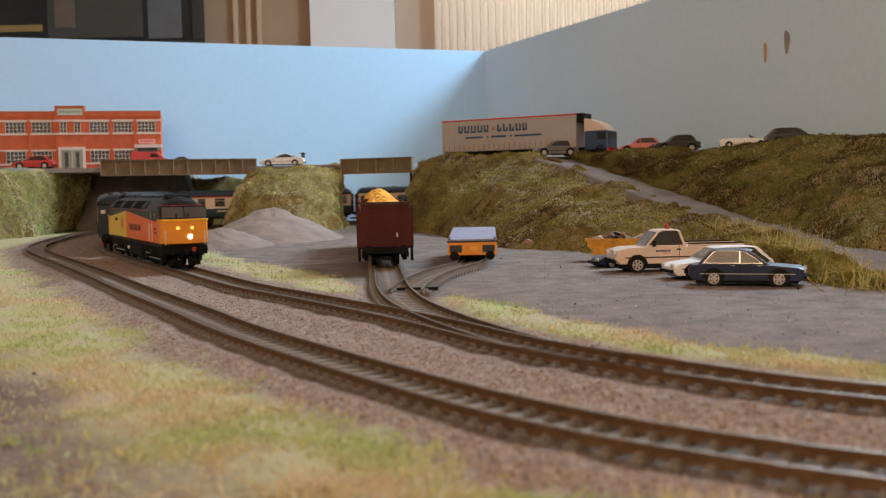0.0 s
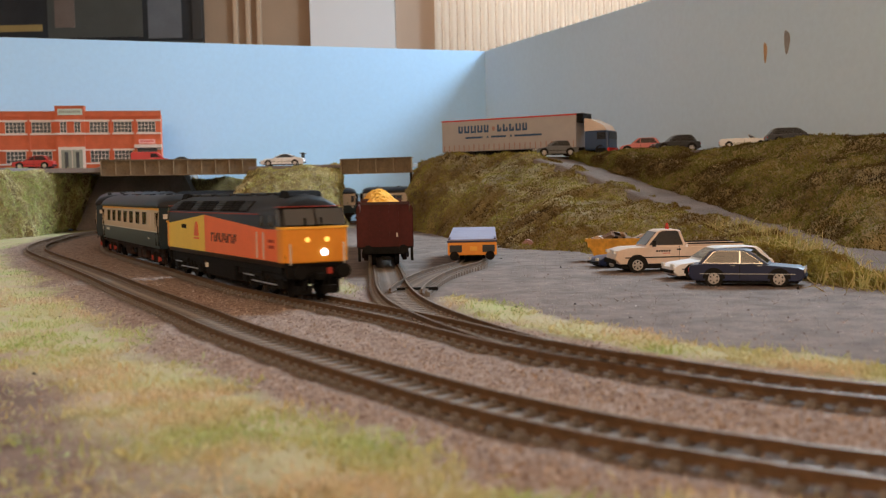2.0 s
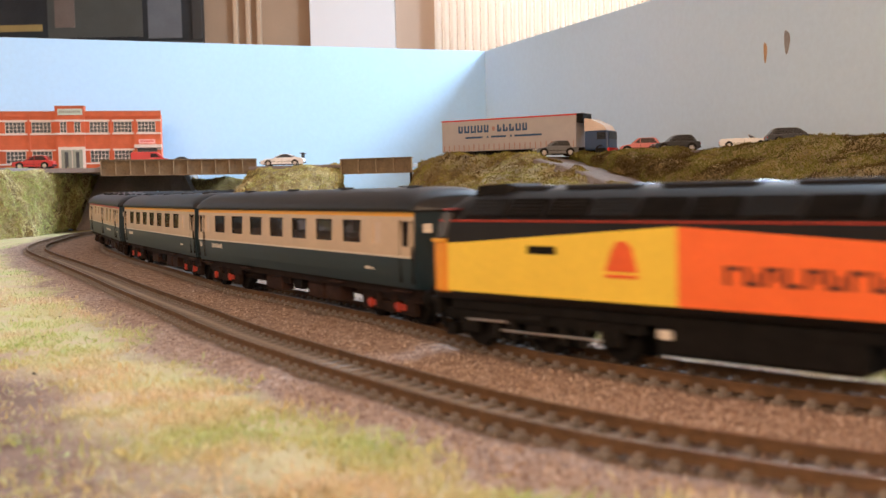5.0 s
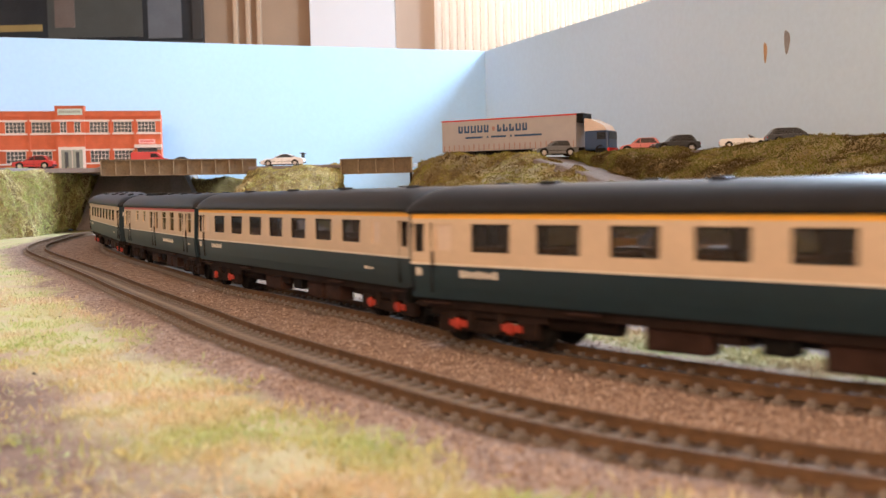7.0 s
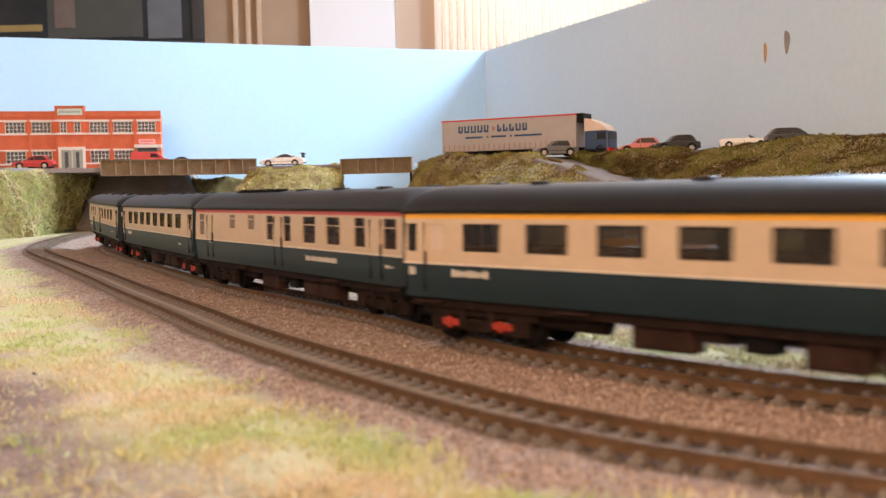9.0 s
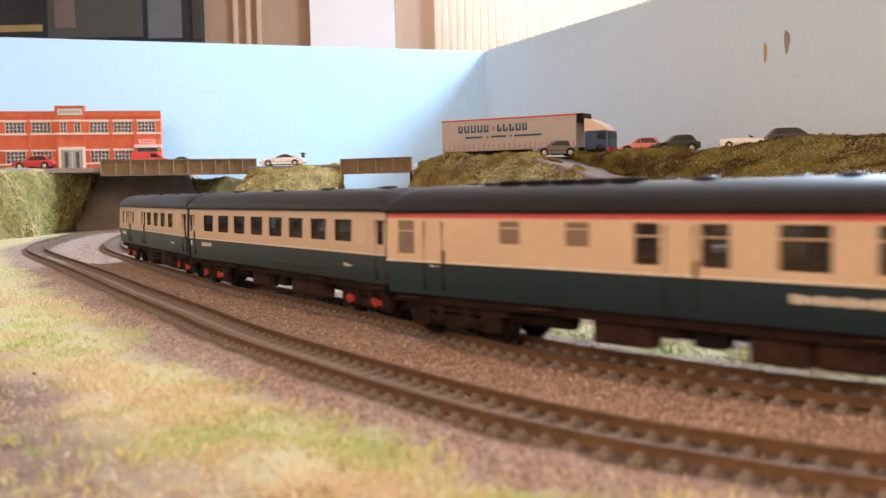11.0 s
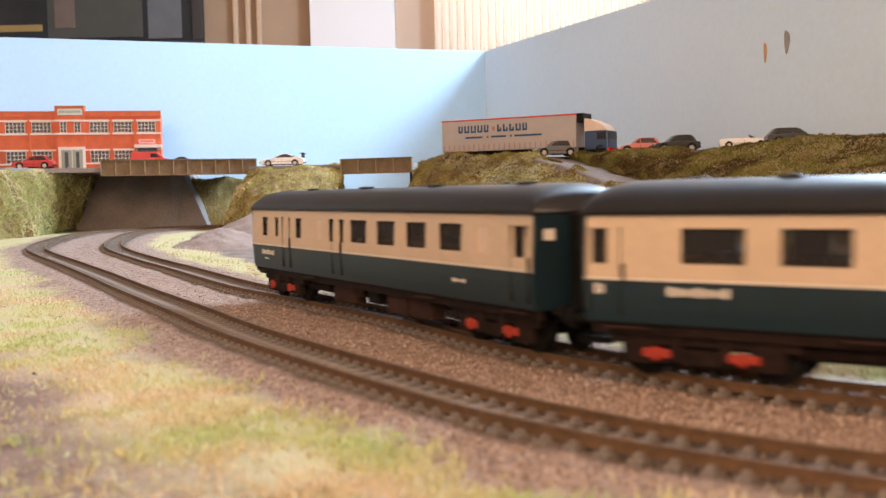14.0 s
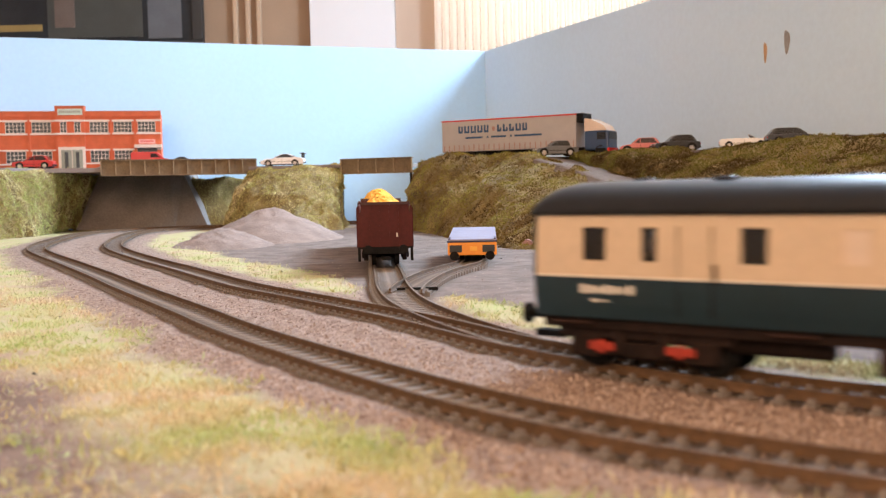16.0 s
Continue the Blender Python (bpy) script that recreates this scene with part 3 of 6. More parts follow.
# ---- spoil mounds ----
def heap(c, r, h, seed, label):
    bm = bmesh.new()
    rings, n = 16, 56
    vs = []
    for j in range(rings + 1):
        t = j / rings
        row = []
        for i in range(n):
            a = 2 * math.pi * i / n
            p = Vector((c[0] + r[0] * t * math.cos(a), c[1] + r[1] * t * math.sin(a), 0))
            q = p * 45 + Vector((seed, 0, 0))
            z = h * (1 - t ** 1.15) * (1 + 0.12 * noise.noise(q)) + 0.0022 * noise.noise(q * 3) - 0.002 * t
            row.append(bm.verts.new((p.x, p.y, c[2] + z)))
        vs.append(row)
    for j in range(rings):
        for i in range(n):
            k = (i + 1) % n
            if j == 0:
                continue
            bm.faces.new((vs[j][i], vs[j + 1][i], vs[j + 1][k], vs[j][k]))
    bm.faces.new(vs[1])
    tagged(part("spoil_mound", bm, M["heap"], None, "", True), label, "mound", "spoil mounds")


M["heap"] = material("pinkish_grey_spoil", (0.36, 0.265, 0.215), 0.95, var=0.2, scale=60, bump=0.9, bscale=1300, second=(0.21, 0.15, 0.12))
heap((-0.192, 1.17, -0.002), (0.088, 0.10), 0.037, 1, "tall pinkish grey spoil mound beside the track")
heap((-0.222, 1.06, -0.004), (0.060, 0.075), 0.021, 5, "low pinkish grey spoil mound beside the track")


# ---- room beyond and round the layout ----
def room():
    for nm, dims, mat, lab, cat in (
            ("floor", (-3.0, 1.15, -2.0, 3.2, -0.92, -0.90), M["carpet"], "brown carpeted room floor", "floor"),
            ("ceiling", (-3.1, 1.25, -2.1, 3.3, 1.50, 1.56), M["ceiling"], "white painted room ceiling", "ceiling"),
            ("wall_room_left", (-3.1, -3.0, -2.0, 3.2, -0.9, 1.5), M["wall"], "cream painted room wall", "wall"),
            # unseen rear wall; its opening is assumed, to go with the added fill lamp
            ("wall_room_rear", (-3.0, -1.3, -2.1, -2.0, -0.9, 1.5), M["wall"], "cream painted room wall with an assumed window", "wall"),
            ("wall_room_rear_end", (0.7, 1.15, -2.1, -2.0, -0.9, 1.5), M["wall"], "cream painted room wall beside an assumed window", "wall"),
            ("wall_room_rear_low", (-1.3, 0.7, -2.1, -2.0, -0.9, 0.5), M["wall"], "cream painted wall below an assumed window", "wall"),
            ("wall_room_far", (-3.0, 1.15, 3.2, 3.3, -0.9, 1.5), M["wall"], "cream painted far room wall", "wall"),
            ("wall_room_right_far", (1.15, 1.25, 2.2, 3.3, -0.9, 1.5), M["wall"], "cream painted room wall", "wall"),
            ("wall_room_right_near", (1.15, 1.25, -2.1, 0.9, -0.9, 1.5), M["wall"], "cream painted room wall", "wall"),
            ("wall_room_right_low", (1.15, 1.25, 0.9, 2.2, -0.9, 0.5), M["wall"], "cream painted wall below an assumed window", "wall")):
        tagged(boxed(nm, dims, mat), lab, cat, "", "structure")
    # table under the layout
    tagged(boxed("baseboard_frame", (-1.3, 0.86, -0.12, 1.2, -0.11, -0.02), M["timber"]), "plain timber frame carrying the layout", "baseboard", "", "structure")
    # pale and tan panels of the far wall: a chimney breast, a door jamb and a white board
    for nm, x0, x1, y0, mat, lab in (
            ("wall_panel_tan", -0.66, -0.352, 2.93, M["tan"], "tan painted strip of far wall"),
            ("wall_panel_white", -0.350, -0.118, 2.90, M["white"], "white painted panel on the far wall"),
            ("wall_panel_beige", -0.116, -0.005, 2.92, M["beige"], "beige painted strip beside the curtain")):
        tagged(boxed(nm, (x0, x1, y0, y0 + 0.05, 0.0, 1.49), mat), lab, "wall panel", "", "structure")
    for x in (-0.565, -0.53, -0.50):
        bm = bmesh.new()
        box(bm, x, x + 0.014, 2.915, 2.93, 0.1, 1.4, 0.003)
        tagged(part("trim", bm, M["timber"]), "narrow timber strip on the wall", "trim", "", "structure")


M["tan"] = material("tan_wall", (0.36, 0.24, 0.15), 0.8, var=0.12, scale=5)
M["white"] = material("white_panel", (0.80, 0.76, 0.74), 0.7, var=0.03, scale=4)
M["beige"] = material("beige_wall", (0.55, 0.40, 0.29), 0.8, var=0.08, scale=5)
room()


def curtain():
    """Pleated slats of a pale vertical curtain, lit from the window behind it."""
    m = bpy.data.materials.new("pale_curtain")
    m.use_nodes = True
    nt = m.node_tree
    b = nt.nodes["Principled BSDF"]
    b.inputs["Base Color"].default_value = (0.86, 0.80, 0.73, 1)
    b.inputs["Roughness"].default_value = 0.9
    tr = nt.nodes.new("ShaderNodeBsdfTranslucent")
    tr.inputs[0].default_value = (0.88, 0.80, 0.70, 1)
    mx = nt.nodes.new("ShaderNodeMixShader")
    mx.inputs[0].default_value = 0.6
    nt.links.new(b.outputs[0], mx.inputs[1])
    nt.links.new(tr.outputs[0], mx.inputs[2])
    nt.links.new(mx.outputs[0], nt.nodes["Material Output"].inputs[0])
    e = empty("curtain", Matrix.Translation((0.0, 2.88, 0)), "pale cream pleated curtain hanging before a bright window", "curtain")
    for k in range(44):
        x = k * 0.021
        bm = bmesh.new()
        w = 0.0092
        sec = [(x - w, 0.004), (x - w * 0.5, -0.006), (x, -0.009), (x + w * 0.5, -0.006), (x + w, 0.004), (x + w * 0.5, -0.0045), (x, -0.0075), (x - w * 0.5, -0.0045)]
        loft(bm, [[(px, py, z) for px, py in sec] for z in (0.05, 1.42)])
        part("pleat", bm, m, e, "", True)
        # beige strip in the crease stands in for the shade between pleats
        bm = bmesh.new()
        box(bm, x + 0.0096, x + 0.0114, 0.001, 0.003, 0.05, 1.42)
        part("fold_shade", bm, M["beige"], e)
    return e


curtain()
area("window_light_far", (0.45, 3.17, 0.8), (0.45, 2.0, 0.8), 1.0, 1.2, 9, (1.0, 0.96, 0.9))


def screen():
    """A flat black-framed screen on the far wall; dark panel with a few dim painted reflections."""
    e = empty("wall_screen", Matrix.Translation((-1.235, 2.90, 0.45)), "black framed flat screen hung on the far wall", "screen")
    bm = bmesh.new()
    box(bm, 0, 0.59, 0, 0.03, -0.004, 0.026, 0.002)
    box(bm, 0.562, 0.59, 0, 0.03, 0.026, 0.40, 0.002)
    box(bm, 0, 0.562, 0, 0.03, 0.374, 0.40, 0.002)
    box(bm, 0, 0.028, 0, 0.03, 0.026, 0.374, 0.002)
    part("frame", bm, M["black"], e)
    g = material("dark_glossy_screen", (0.02, 0.022, 0.025), 0.12, var=0.3, scale=12)
    boxed("panel", (0.028, 0.562, 0.008, 0.02, 0.026, 0.374), g, e)
    # reflections in the panel as plain coloured shapes: tan bar, greenish field, grey pane
    for nm, x0, x1, z0, z1, colour in (("reflection_bar", 0.030, 0.150, 0.060, 0.078, (0.30, 0.21, 0.07)), ("reflection_field", 0.165, 0.425, 0.040, 0.300, (0.050, 0.056, 0.052)),
                                       ("reflection_patch", 0.185, 0.240, 0.068, 0.180, (0.13, 0.10, 0.085)), ("reflection_pane", 0.440, 0.532, 0.034, 0.300, (0.105, 0.115, 0.13))):
        boxed(nm, (x0, x1, 0.0055 if nm == "reflection_patch" else 0.0070, 0.0085, z0, z1), material(nm, colour, 0.3, var=0.2, scale=15), e)
    return e


screen()


# ---- track ----
def frame_at(line, i):
    d = (line[min(len(line) - 1, i + 1)] - line[max(0, i - 1)]).normalized()
    return d, Vector((-d.y, d.x, 0)).normalized()


def rail_mesh(name, line, off, parent, s0=0.0, s1=99.0):
    """A flat-bottomed rail: foot, web and head, swept along the line."""
    sec = [(-0.0010, -0.0026), (0.0010, -0.0026), (0.0009, -0.0022), (0.0003, -0.0020), (0.0003, -0.0009), (0.0005, -0.0007), (0.0005, 0.0), (-0.0005, 0.0), (-0.0005, -0.0007), (-0.0003, -0.0009), (-0.0003, -0.0020), (-0.0009, -0.0022)]
    bm = bmesh.new()
    rings = []
    lo, hi = max(1, int(s0 / STEP)), min(len(line) - 2, int(s1 / STEP))
    for i in range(lo, hi + 1, 2):
        d, n = frame_at(line, i)
        c = line[i] + n * off
        rings.append([bm.verts.new(c + n * u + Vector((0, 0, v))) for u, v in sec])
    k = len(sec)
    for a, b in zip(rings[:-1], rings[1:]):
        for i in range(k):
            f = bm.faces.new((a[i], a[(i + 1) % k], b[(i + 1) % k], b[i]))
            f.material_index = 1 if i == 6 else 0
    bm.faces.new(rings[0][::-1])
    bm.faces.new(rings[-1])
    bmesh.ops.recalc_face_normals(bm, faces=bm.faces[:])
    return part(name, bm, [M["rail_side"], M["rail_top"]], parent)


SLEEPER = {}


def sleeper_mesh(half):
    if half not in SLEEPER:
        bm = bmesh.new()
        box(bm, -0.0015, 0.0015, -half, half, -0.0052, -0.0027, 0.0003)
        for s in (-1, 1):
            for t in (-1, 1):
                box(bm, -0.0009, 0.0009, s * 0.00825 + t * 0.0014 - 0.0006, s * 0.00825 + t * 0.0014 + 0.0006, -0.0028, -0.0018)
        me = bpy.data.meshes.new("sleeper")
        bm.to_mesh(me)
        bm.free()
        me.materials.append(M["sleeper"])
        SLEEPER[half] = me
    return SLEEPER[half]


def track(name, line, label, rails=((0.00825, 0, 99), (-0.00825, 0, 99)), spacing=0.0072, near=(0.1, 0.95), s0=0.0, s1=99.0, half=0.0119):
    e = empty(name, Matrix(), label, "railway track")
    for off, a, b in rails:
        rail_mesh("rail", line, off, e, a, b)
    total = min(s1, (len(line) - 2) * STEP)
    far_v, far_f = [], []
    s = s0
    rg = random.Random(4)
    while s < total:
        p = along(line, s)
        i = int(s / STEP)
        d, n = frame_at(line, i)
        m = Matrix((d, n, Vector((0, 0, 1)))).transposed().to_4x4()
        m.translation = p
        m = m @ pose(0, 0, 0, 0, 0, rg.uniform(-1.2, 1.2))
        if near[0] < p.y < near[1] and abs(p.x) < 0.35:
            ob = new("sleeper", sleeper_mesh(half))
            ob.matrix_basis = m
            ob.parent = e
        else:
            k = len(far_v)
            far_v += [m @ Vector(q) for q in ((-0.0015, -half, -0.0027), (0.0015, -half, -0.0027), (0.0015, half, -0.0027), (-0.0015, half, -0.0027), (-0.0015, -half, -0.0052), (0.0015, -half, -0.0052), (0.0015, half, -0.0052), (-0.0015, half, -0.0052))]
            far_f += [[k + j for j in q] for q in ((0, 1, 2, 3), (0, 4, 5, 1), (1, 5, 6, 2), (2, 6, 7, 3), (3, 7, 4, 0))]
        s += spacing
    if far_v:
        me = bpy.data.meshes.new("sleeper_run")
        me.from_pydata([tuple(v) for v in far_v], [], far_f)
        me.materials.append(M["sleeper"])
        ob = new("sleeper_run", me)
        ob.parent = e
        ob["kind"] = "stuff"
    return e


track("main_track", TRACK_FAR, "curved running line with rusty rails on dusty brown sleepers")
track("outer_track", TRACK_NEAR, "nearer curved running line with rusty rails on dusty brown sleepers")
track("siding_track", SIDING, "siding turnout with rusty rails leading to the wagons", rails=((-0.00825, 0.012, 99), (0.00825, 0.006, 99)), s0=0.10)
track("yard_track", SIDING_YARD, "short curved yard track under the flat wagon", rails=((-0.00825, 0.02, 99), (0.00825, 0.03, 99)), s0=0.035)
bm = bmesh.new()
box(bm, -0.010, 0.012, 0.0, 0.0012, -0.0032, -0.0014, 0.0002)
ob = part("tie_bar", bm, M["dark"])
ob.matrix_basis = pose(-0.015, 0.545, 0)
tagged(ob, "dark steel tie bar across the turnout blades", "tie bar")


# ---- rolling stock ----
M["blue"] = material("dark_rail_blue", (0.0055, 0.019, 0.028), 0.42, var=0.12, scale=60)
M["cream"] = material("cream_paint", (0.57, 0.44, 0.305), 0.45, var=0.06, scale=50)
M["roof"] = material("dark_grey_roof", (0.0125, 0.0125, 0.0145), 0.42, var=0.2, scale=70, spec=0.4)
M["orange"] = material("bright_orange_paint", (0.90, 0.16, 0.025), 0.42, var=0.05, scale=60)
M["yellow"] = material("bright_yellow_paint", (0.86, 0.60, 0.05), 0.42, var=0.05, scale=60)
M["nose"] = material("warning_yellow_paint", (0.78, 0.285, 0.012), 0.42, var=0.05, scale=60)
M["loco_black"] = material("satin_black_paint", (0.0075, 0.007, 0.007), 0.42, var=0.25, scale=60, spec=0.35)
M["frame"] = material("weathered_brown_frame", (0.018, 0.010, 0.0075), 0.75, var=0.35, scale=120, spec=0.15)
M["red_box"] = material("orange_red_axlebox", (0.36, 0.034, 0.014), 0.6, var=0.2, scale=150)
M["steel"] = material("bright_steel", (0.45, 0.43, 0.40), 0.35, 0.8, var=0.15, scale=90)
M["window"] = glass_material("smoked_window", (0.03, 0.028, 0.027), 0.06, 0.42)
M["screen_glass"] = glass_material("dark_windscreen", (0.085, 0.085, 0.085), 0.04, 0.92)
M["emblem"] = material("orange_red_emblem", (0.80, 0.12, 0.02), 0.45, var=0.08)
M["seat"] = material("dull_orange_seat", (0.20, 0.085, 0.03), 0.8, var=0.3, scale=120)
M["stripe"] = material("yellow_stripe", (0.85, 0.42, 0.03), 0.45, var=0.05)
M["pink"] = material("faded_red_stripe", (0.55, 0.09, 0.08), 0.45, var=0.1)
M["letter"] = material("dark_brown_lettering", (0.12, 0.03, 0.015), 0.5, var=0.1)
M["mark"] = material("cream_marking", (0.66, 0.60, 0.52), 0.5, var=0.1)
M["headlamp"] = glow("lit_headlamp", (0.62, 0.80, 1.0), 4.0)
M["marker"] = glow("lit_marker_lamp", (1.0, 0.62, 0.12), 1.1)
WIN_LO, WIN_HI = 0.0268, 0.0396
HALF, COACH, WAIST, CANT, SOLE, ROOF = 0.0185, 0.2485, 0.0252, 0.0414, 0.0140, 0.0503


def wheelset(parent, x, r=0.0062):
    bm = bmesh.new()
    for s in (-1, 1):
        cyl(bm, (x, s * 0.0078, r), "y", r, 0.0026, 20)
        cyl(bm, (x, s * 0.0066, r), "y", r + 0.0008, 0.0006, 20)
    cyl(bm, (x, 0, r), "y", 0.0014, 0.0145, 8)
    part("wheelset", bm, M["dark"], parent)


def bogie(parent, x, wheelbase, boxes):
    b = empty("bogie", Matrix.Translation((x, 0, 0)), "", "")
    b.parent = parent
    for dx in (-wheelbase / 2, wheelbase / 2):
        wheelset(b, dx)
    for s in (-1, 1):
        bm = bmesh.new()
        y = s * 0.0128
        box(bm, -wheelbase / 2 - 0.008, wheelbase / 2 + 0.008, y - 0.0011, y + 0.0011, 0.0082, 0.0108, 0.0004)
        for dx in (-wheelbase / 2, wheelbase / 2):
            box(bm, dx - 0.0042, dx + 0.0042, y - 0.0013, y + 0.0016, 0.0030, 0.0090, 0.0006)
        box(bm, -wheelbase / 2, wheelbase / 2, y - 0.0008, y + 0.0008, 0.0036, 0.0050, 0.0003)
        box(bm, -0.006, 0.006, y - 0.0013, y + 0.0015, 0.0035, 0.0075, 0.0004)
        cyl(bm, (-0.0065, y + s * 0.001, 0.0075), "z", 0.0016, 0.006, 10)
        cyl(bm, (0.0065, y + s * 0.001, 0.0075), "z", 0.0016, 0.006, 10)
        part("side_frame", bm, M["frame"], b)
        for dx in (-wheelbase * 0.33, wheelbase * 0.33):
            bm = bmesh.new()
            box(bm, dx - 0.0040, dx + 0.0040, y + s * 0.0005, y + s * 0.0022, 0.0050, 0.0073, 0.0004)
            box(bm, dx - 0.0008, dx + 0.0008, y + s * 0.0018, y + s * 0.0030, 0.0044, 0.0080, 0.0002)
            part("axlebox", bm, M["red_box"] if boxes else M["frame"], b)
    bm = bmesh.new()
    box(bm, -0.004, 0.004, -0.0115, 0.0115, 0.006, 0.0115, 0.0004)
    part("bolster", bm, M["frame"], b)
    return b


def side_y(z):
    """The side's gentle tumblehome."""
    t = (z - 0.026) / 0.0132
    return HALF - 0.0011 * max(0.0, -t) ** 2 - 0.0006 * max(0.0, t) ** 2


def side_skin(bm, x0, x1, z0, z1, s, mi=0, th=0.0011):
    """A stretch of coach side between two heights, following the tumblehome, with thickness."""
    n = max(1, int((z1 - z0) / 0.003))
    zs = [z0 + (z1 - z0) * k / n for k in range(n + 1)]
    ring = [(s * side_y(z), z) for z in zs] + [(s * (side_y(z) - th), z) for z in reversed(zs)]
    loft(bm, [[(x, y, z) for y, z in ring] for x in (x0, x1)], mi=mi)


def coach(label, windows, stripe, doors, lettering, boxes=True, vents=8, pods=0):
    """A main-line coach. windows: (centre, width, bottom, top, kind) from the rear, in metres along the body."""
    e = empty("coach", Matrix(), label, "coach", "coaches of the train")
    x0 = -COACH / 2
    top_band = CANT - (0.0017 if stripe else 0.0)
    for s in (-1, 1):
        bm = bmesh.new()
        side_skin(bm, x0 + 0.0015, -x0 - 0.0015, SOLE, WAIST, s)
        part("lower_side", bm, M["blue"], e, "dark blue lower side panel")
        bm = bmesh.new()
        side_skin(bm, x0 + 0.0015, -x0 - 0.0015, WAIST, WIN_LO, s)
        side_skin(bm, x0 + 0.0015, -x0 - 0.0015, WIN_HI, top_band, s)
        edges = [x0 + 0.0015]
        for c, w, *_ in windows:
            edges += [x0 + c - w / 2, x0 + c + w / 2]
        edges.append(-x0 - 0.0015)
        for a, b in zip(edges[::2], edges[1::2]):
            if b > a:
                side_skin(bm, a, b, WIN_LO, WIN_HI, s)
        for c, w, zb, zt, kind in windows:
            a, b = x0 + c - w / 2, x0 + c + w / 2
            if zb > WIN_LO + 0.0001:
                side_skin(bm, a, b, WIN_LO, zb, s)
            if zt < WIN_HI - 0.0001:
                side_skin(bm, a, b, zt, WIN_HI, s)
        part("upper_side", bm, M["cream"], e, "cream upper side panel")
        if stripe:
            bm = bmesh.new()
            side_skin(bm, x0 + 0.0015, -x0 - 0.0015, top_band, CANT, s)
            part("cantrail_stripe", bm, stripe, e)
        bm = bmesh.new()
        side_skin(bm, x0 + 0.0014, -x0 - 0.0014, WAIST - 0.0003, WAIST + 0.0003, s * 1.012, th=0.0004)
        part("waist_line", bm, M["mark"], e)
        for c, w, zb, zt, kind in windows:
            a, b = x0 + c - w / 2, x0 + c + w / 2
            y = s * (side_y(zb) - 0.0007)
            win = boxed("window", (a, b, min(y, y - s * 0.0005), max(y, y - s * 0.0005), zb, zt), M["frost"] if kind == "frost" else M["dim_pane"] if kind == "pale" else M["window"], e)
            bm = bmesh.new()
            f = 0.0004
            yo = s * (side_y(zb) - 0.0004)
            ys = (min(yo, yo - s * 0.0008), max(yo, yo - s * 0.0008))
            box(bm, a - 0.0001, a + f, *ys, zb, zt)
            box(bm, b - f, b + 0.0001, *ys, zb, zt)
            box(bm, a, b, *ys, zb - 0.0001, zb + f)
            box(bm, a, b, *ys, zt - f, zt + 0.0001)
            if kind in ("bar", "pale"):
                box(bm, a, b, *ys, zb + (zt - zb) * 0.66, zb + (zt - zb) * 0.66 + f)
            part("window_frame", bm, M["cream"] if kind in ("frost", "bar", "pale") else M["dark"], win)
        for c in doors:
            bm = bmesh.new()
            y = s * (HALF + 0.0001)
            for q in (c - 0.0045, c + 0.0045):
                box(bm, x0 + q - 0.00008, x0 + q + 0.00008, min(y, y - s * 0.001), max(y, y - s * 0.001), SOLE + 0.002, CANT - 0.003)
            box(bm, x0 + c + 0.0052, x0 + c + 0.0058, min(y, y + s * 0.0007), max(y, y + s * 0.0007), WAIST - 0.001, WAIST + 0.004)
            part("door_edge", bm, M["frame"], e)
        for c, w, z, h in lettering:
            bm = bmesh.new()
            n = max(2, int(w / 0.0022))
            for k in range(n):
                a = x0 + c - w / 2 + w * k / n
                dz = 0.00025 * ((k * 7) % 3)
                y = s * (side_y(z) + 0.00015)
                box(bm, a, a + w / n * 0.72, min(y, y - s * 0.0006), max(y, y - s * 0.0006), z + dz * 0.5, z + h - dz)
            part("lettering", bm, M["mark"], e, "pale lettering reduced to bars")
    # roof: elliptical, drooping at both ends
    bm = bmesh.new()
    secs = []
    for x, k in ((x0, 0.50), (x0 + 0.0015, 0.70), (x0 + 0.004, 0.87), (x0 + 0.008, 0.97), (x0 + 0.014, 1.0), (-x0 - 0.014, 1.0), (-x0 - 0.008, 0.97), (-x0 - 0.004, 0.87), (-x0 - 0.0015, 0.70), (-x0, 0.50)):
        ring = []
        for i in range(21):
            a = math.pi * i / 20
            c, sn = math.cos(a), math.sin(a)
            ring.append((x, (HALF + 0.0003) * math.copysign(abs(c) ** 0.8, c), CANT + (ROOF - CANT) * k * sn ** 0.85))
        secs.append(ring)
    loft(bm, secs)
    part("roof", bm, M["roof"], e, "dark grey roof", True)
    for k in range(vents):
        x = x0 + 0.022 + (COACH - 0.044) * k / max(1, vents - 1)
        bm = bmesh.new()
        y = 0.006 * (-1) ** k
        box(bm, x - 0.0028, x + 0.0028, y - 0.0019, y + 0.0019, ROOF - 0.0012, ROOF + 0.0006, 0.0005)
        part("roof_vent", bm, M["roof"], e)
    for k in range(pods):
        bm = bmesh.new()
        x = x0 + 0.052 + 0.0115 * k
        box(bm, x - 0.0045, x + 0.0045, -0.0085, -0.0035, ROOF - 0.0022, ROOF + 0.0010, 0.0007)
        part("roof_pod", bm, M["dark"], e)
    # ends with gangway
    for s in (-1, 1):
        bm = bmesh.new()
        xe = s * COACH / 2
        ring = [(HALF - 0.0016, SOLE), (HALF - 0.0002, WAIST), (HALF - 0.0008, CANT), (0.011, CANT + 0.0045), (0, CANT + 0.0055), (-0.011, CANT + 0.0045), (-HALF + 0.0008, CANT), (-HALF + 0.0002, WAIST), (-HALF + 0.0016, SOLE)]
        loft(bm, [[(xe - s * d, y, z) for y, z in ring] for d in (0.0024, 0.0004)])
        part("end_panel", bm, M["blue"], e)
        bm = bmesh.new()
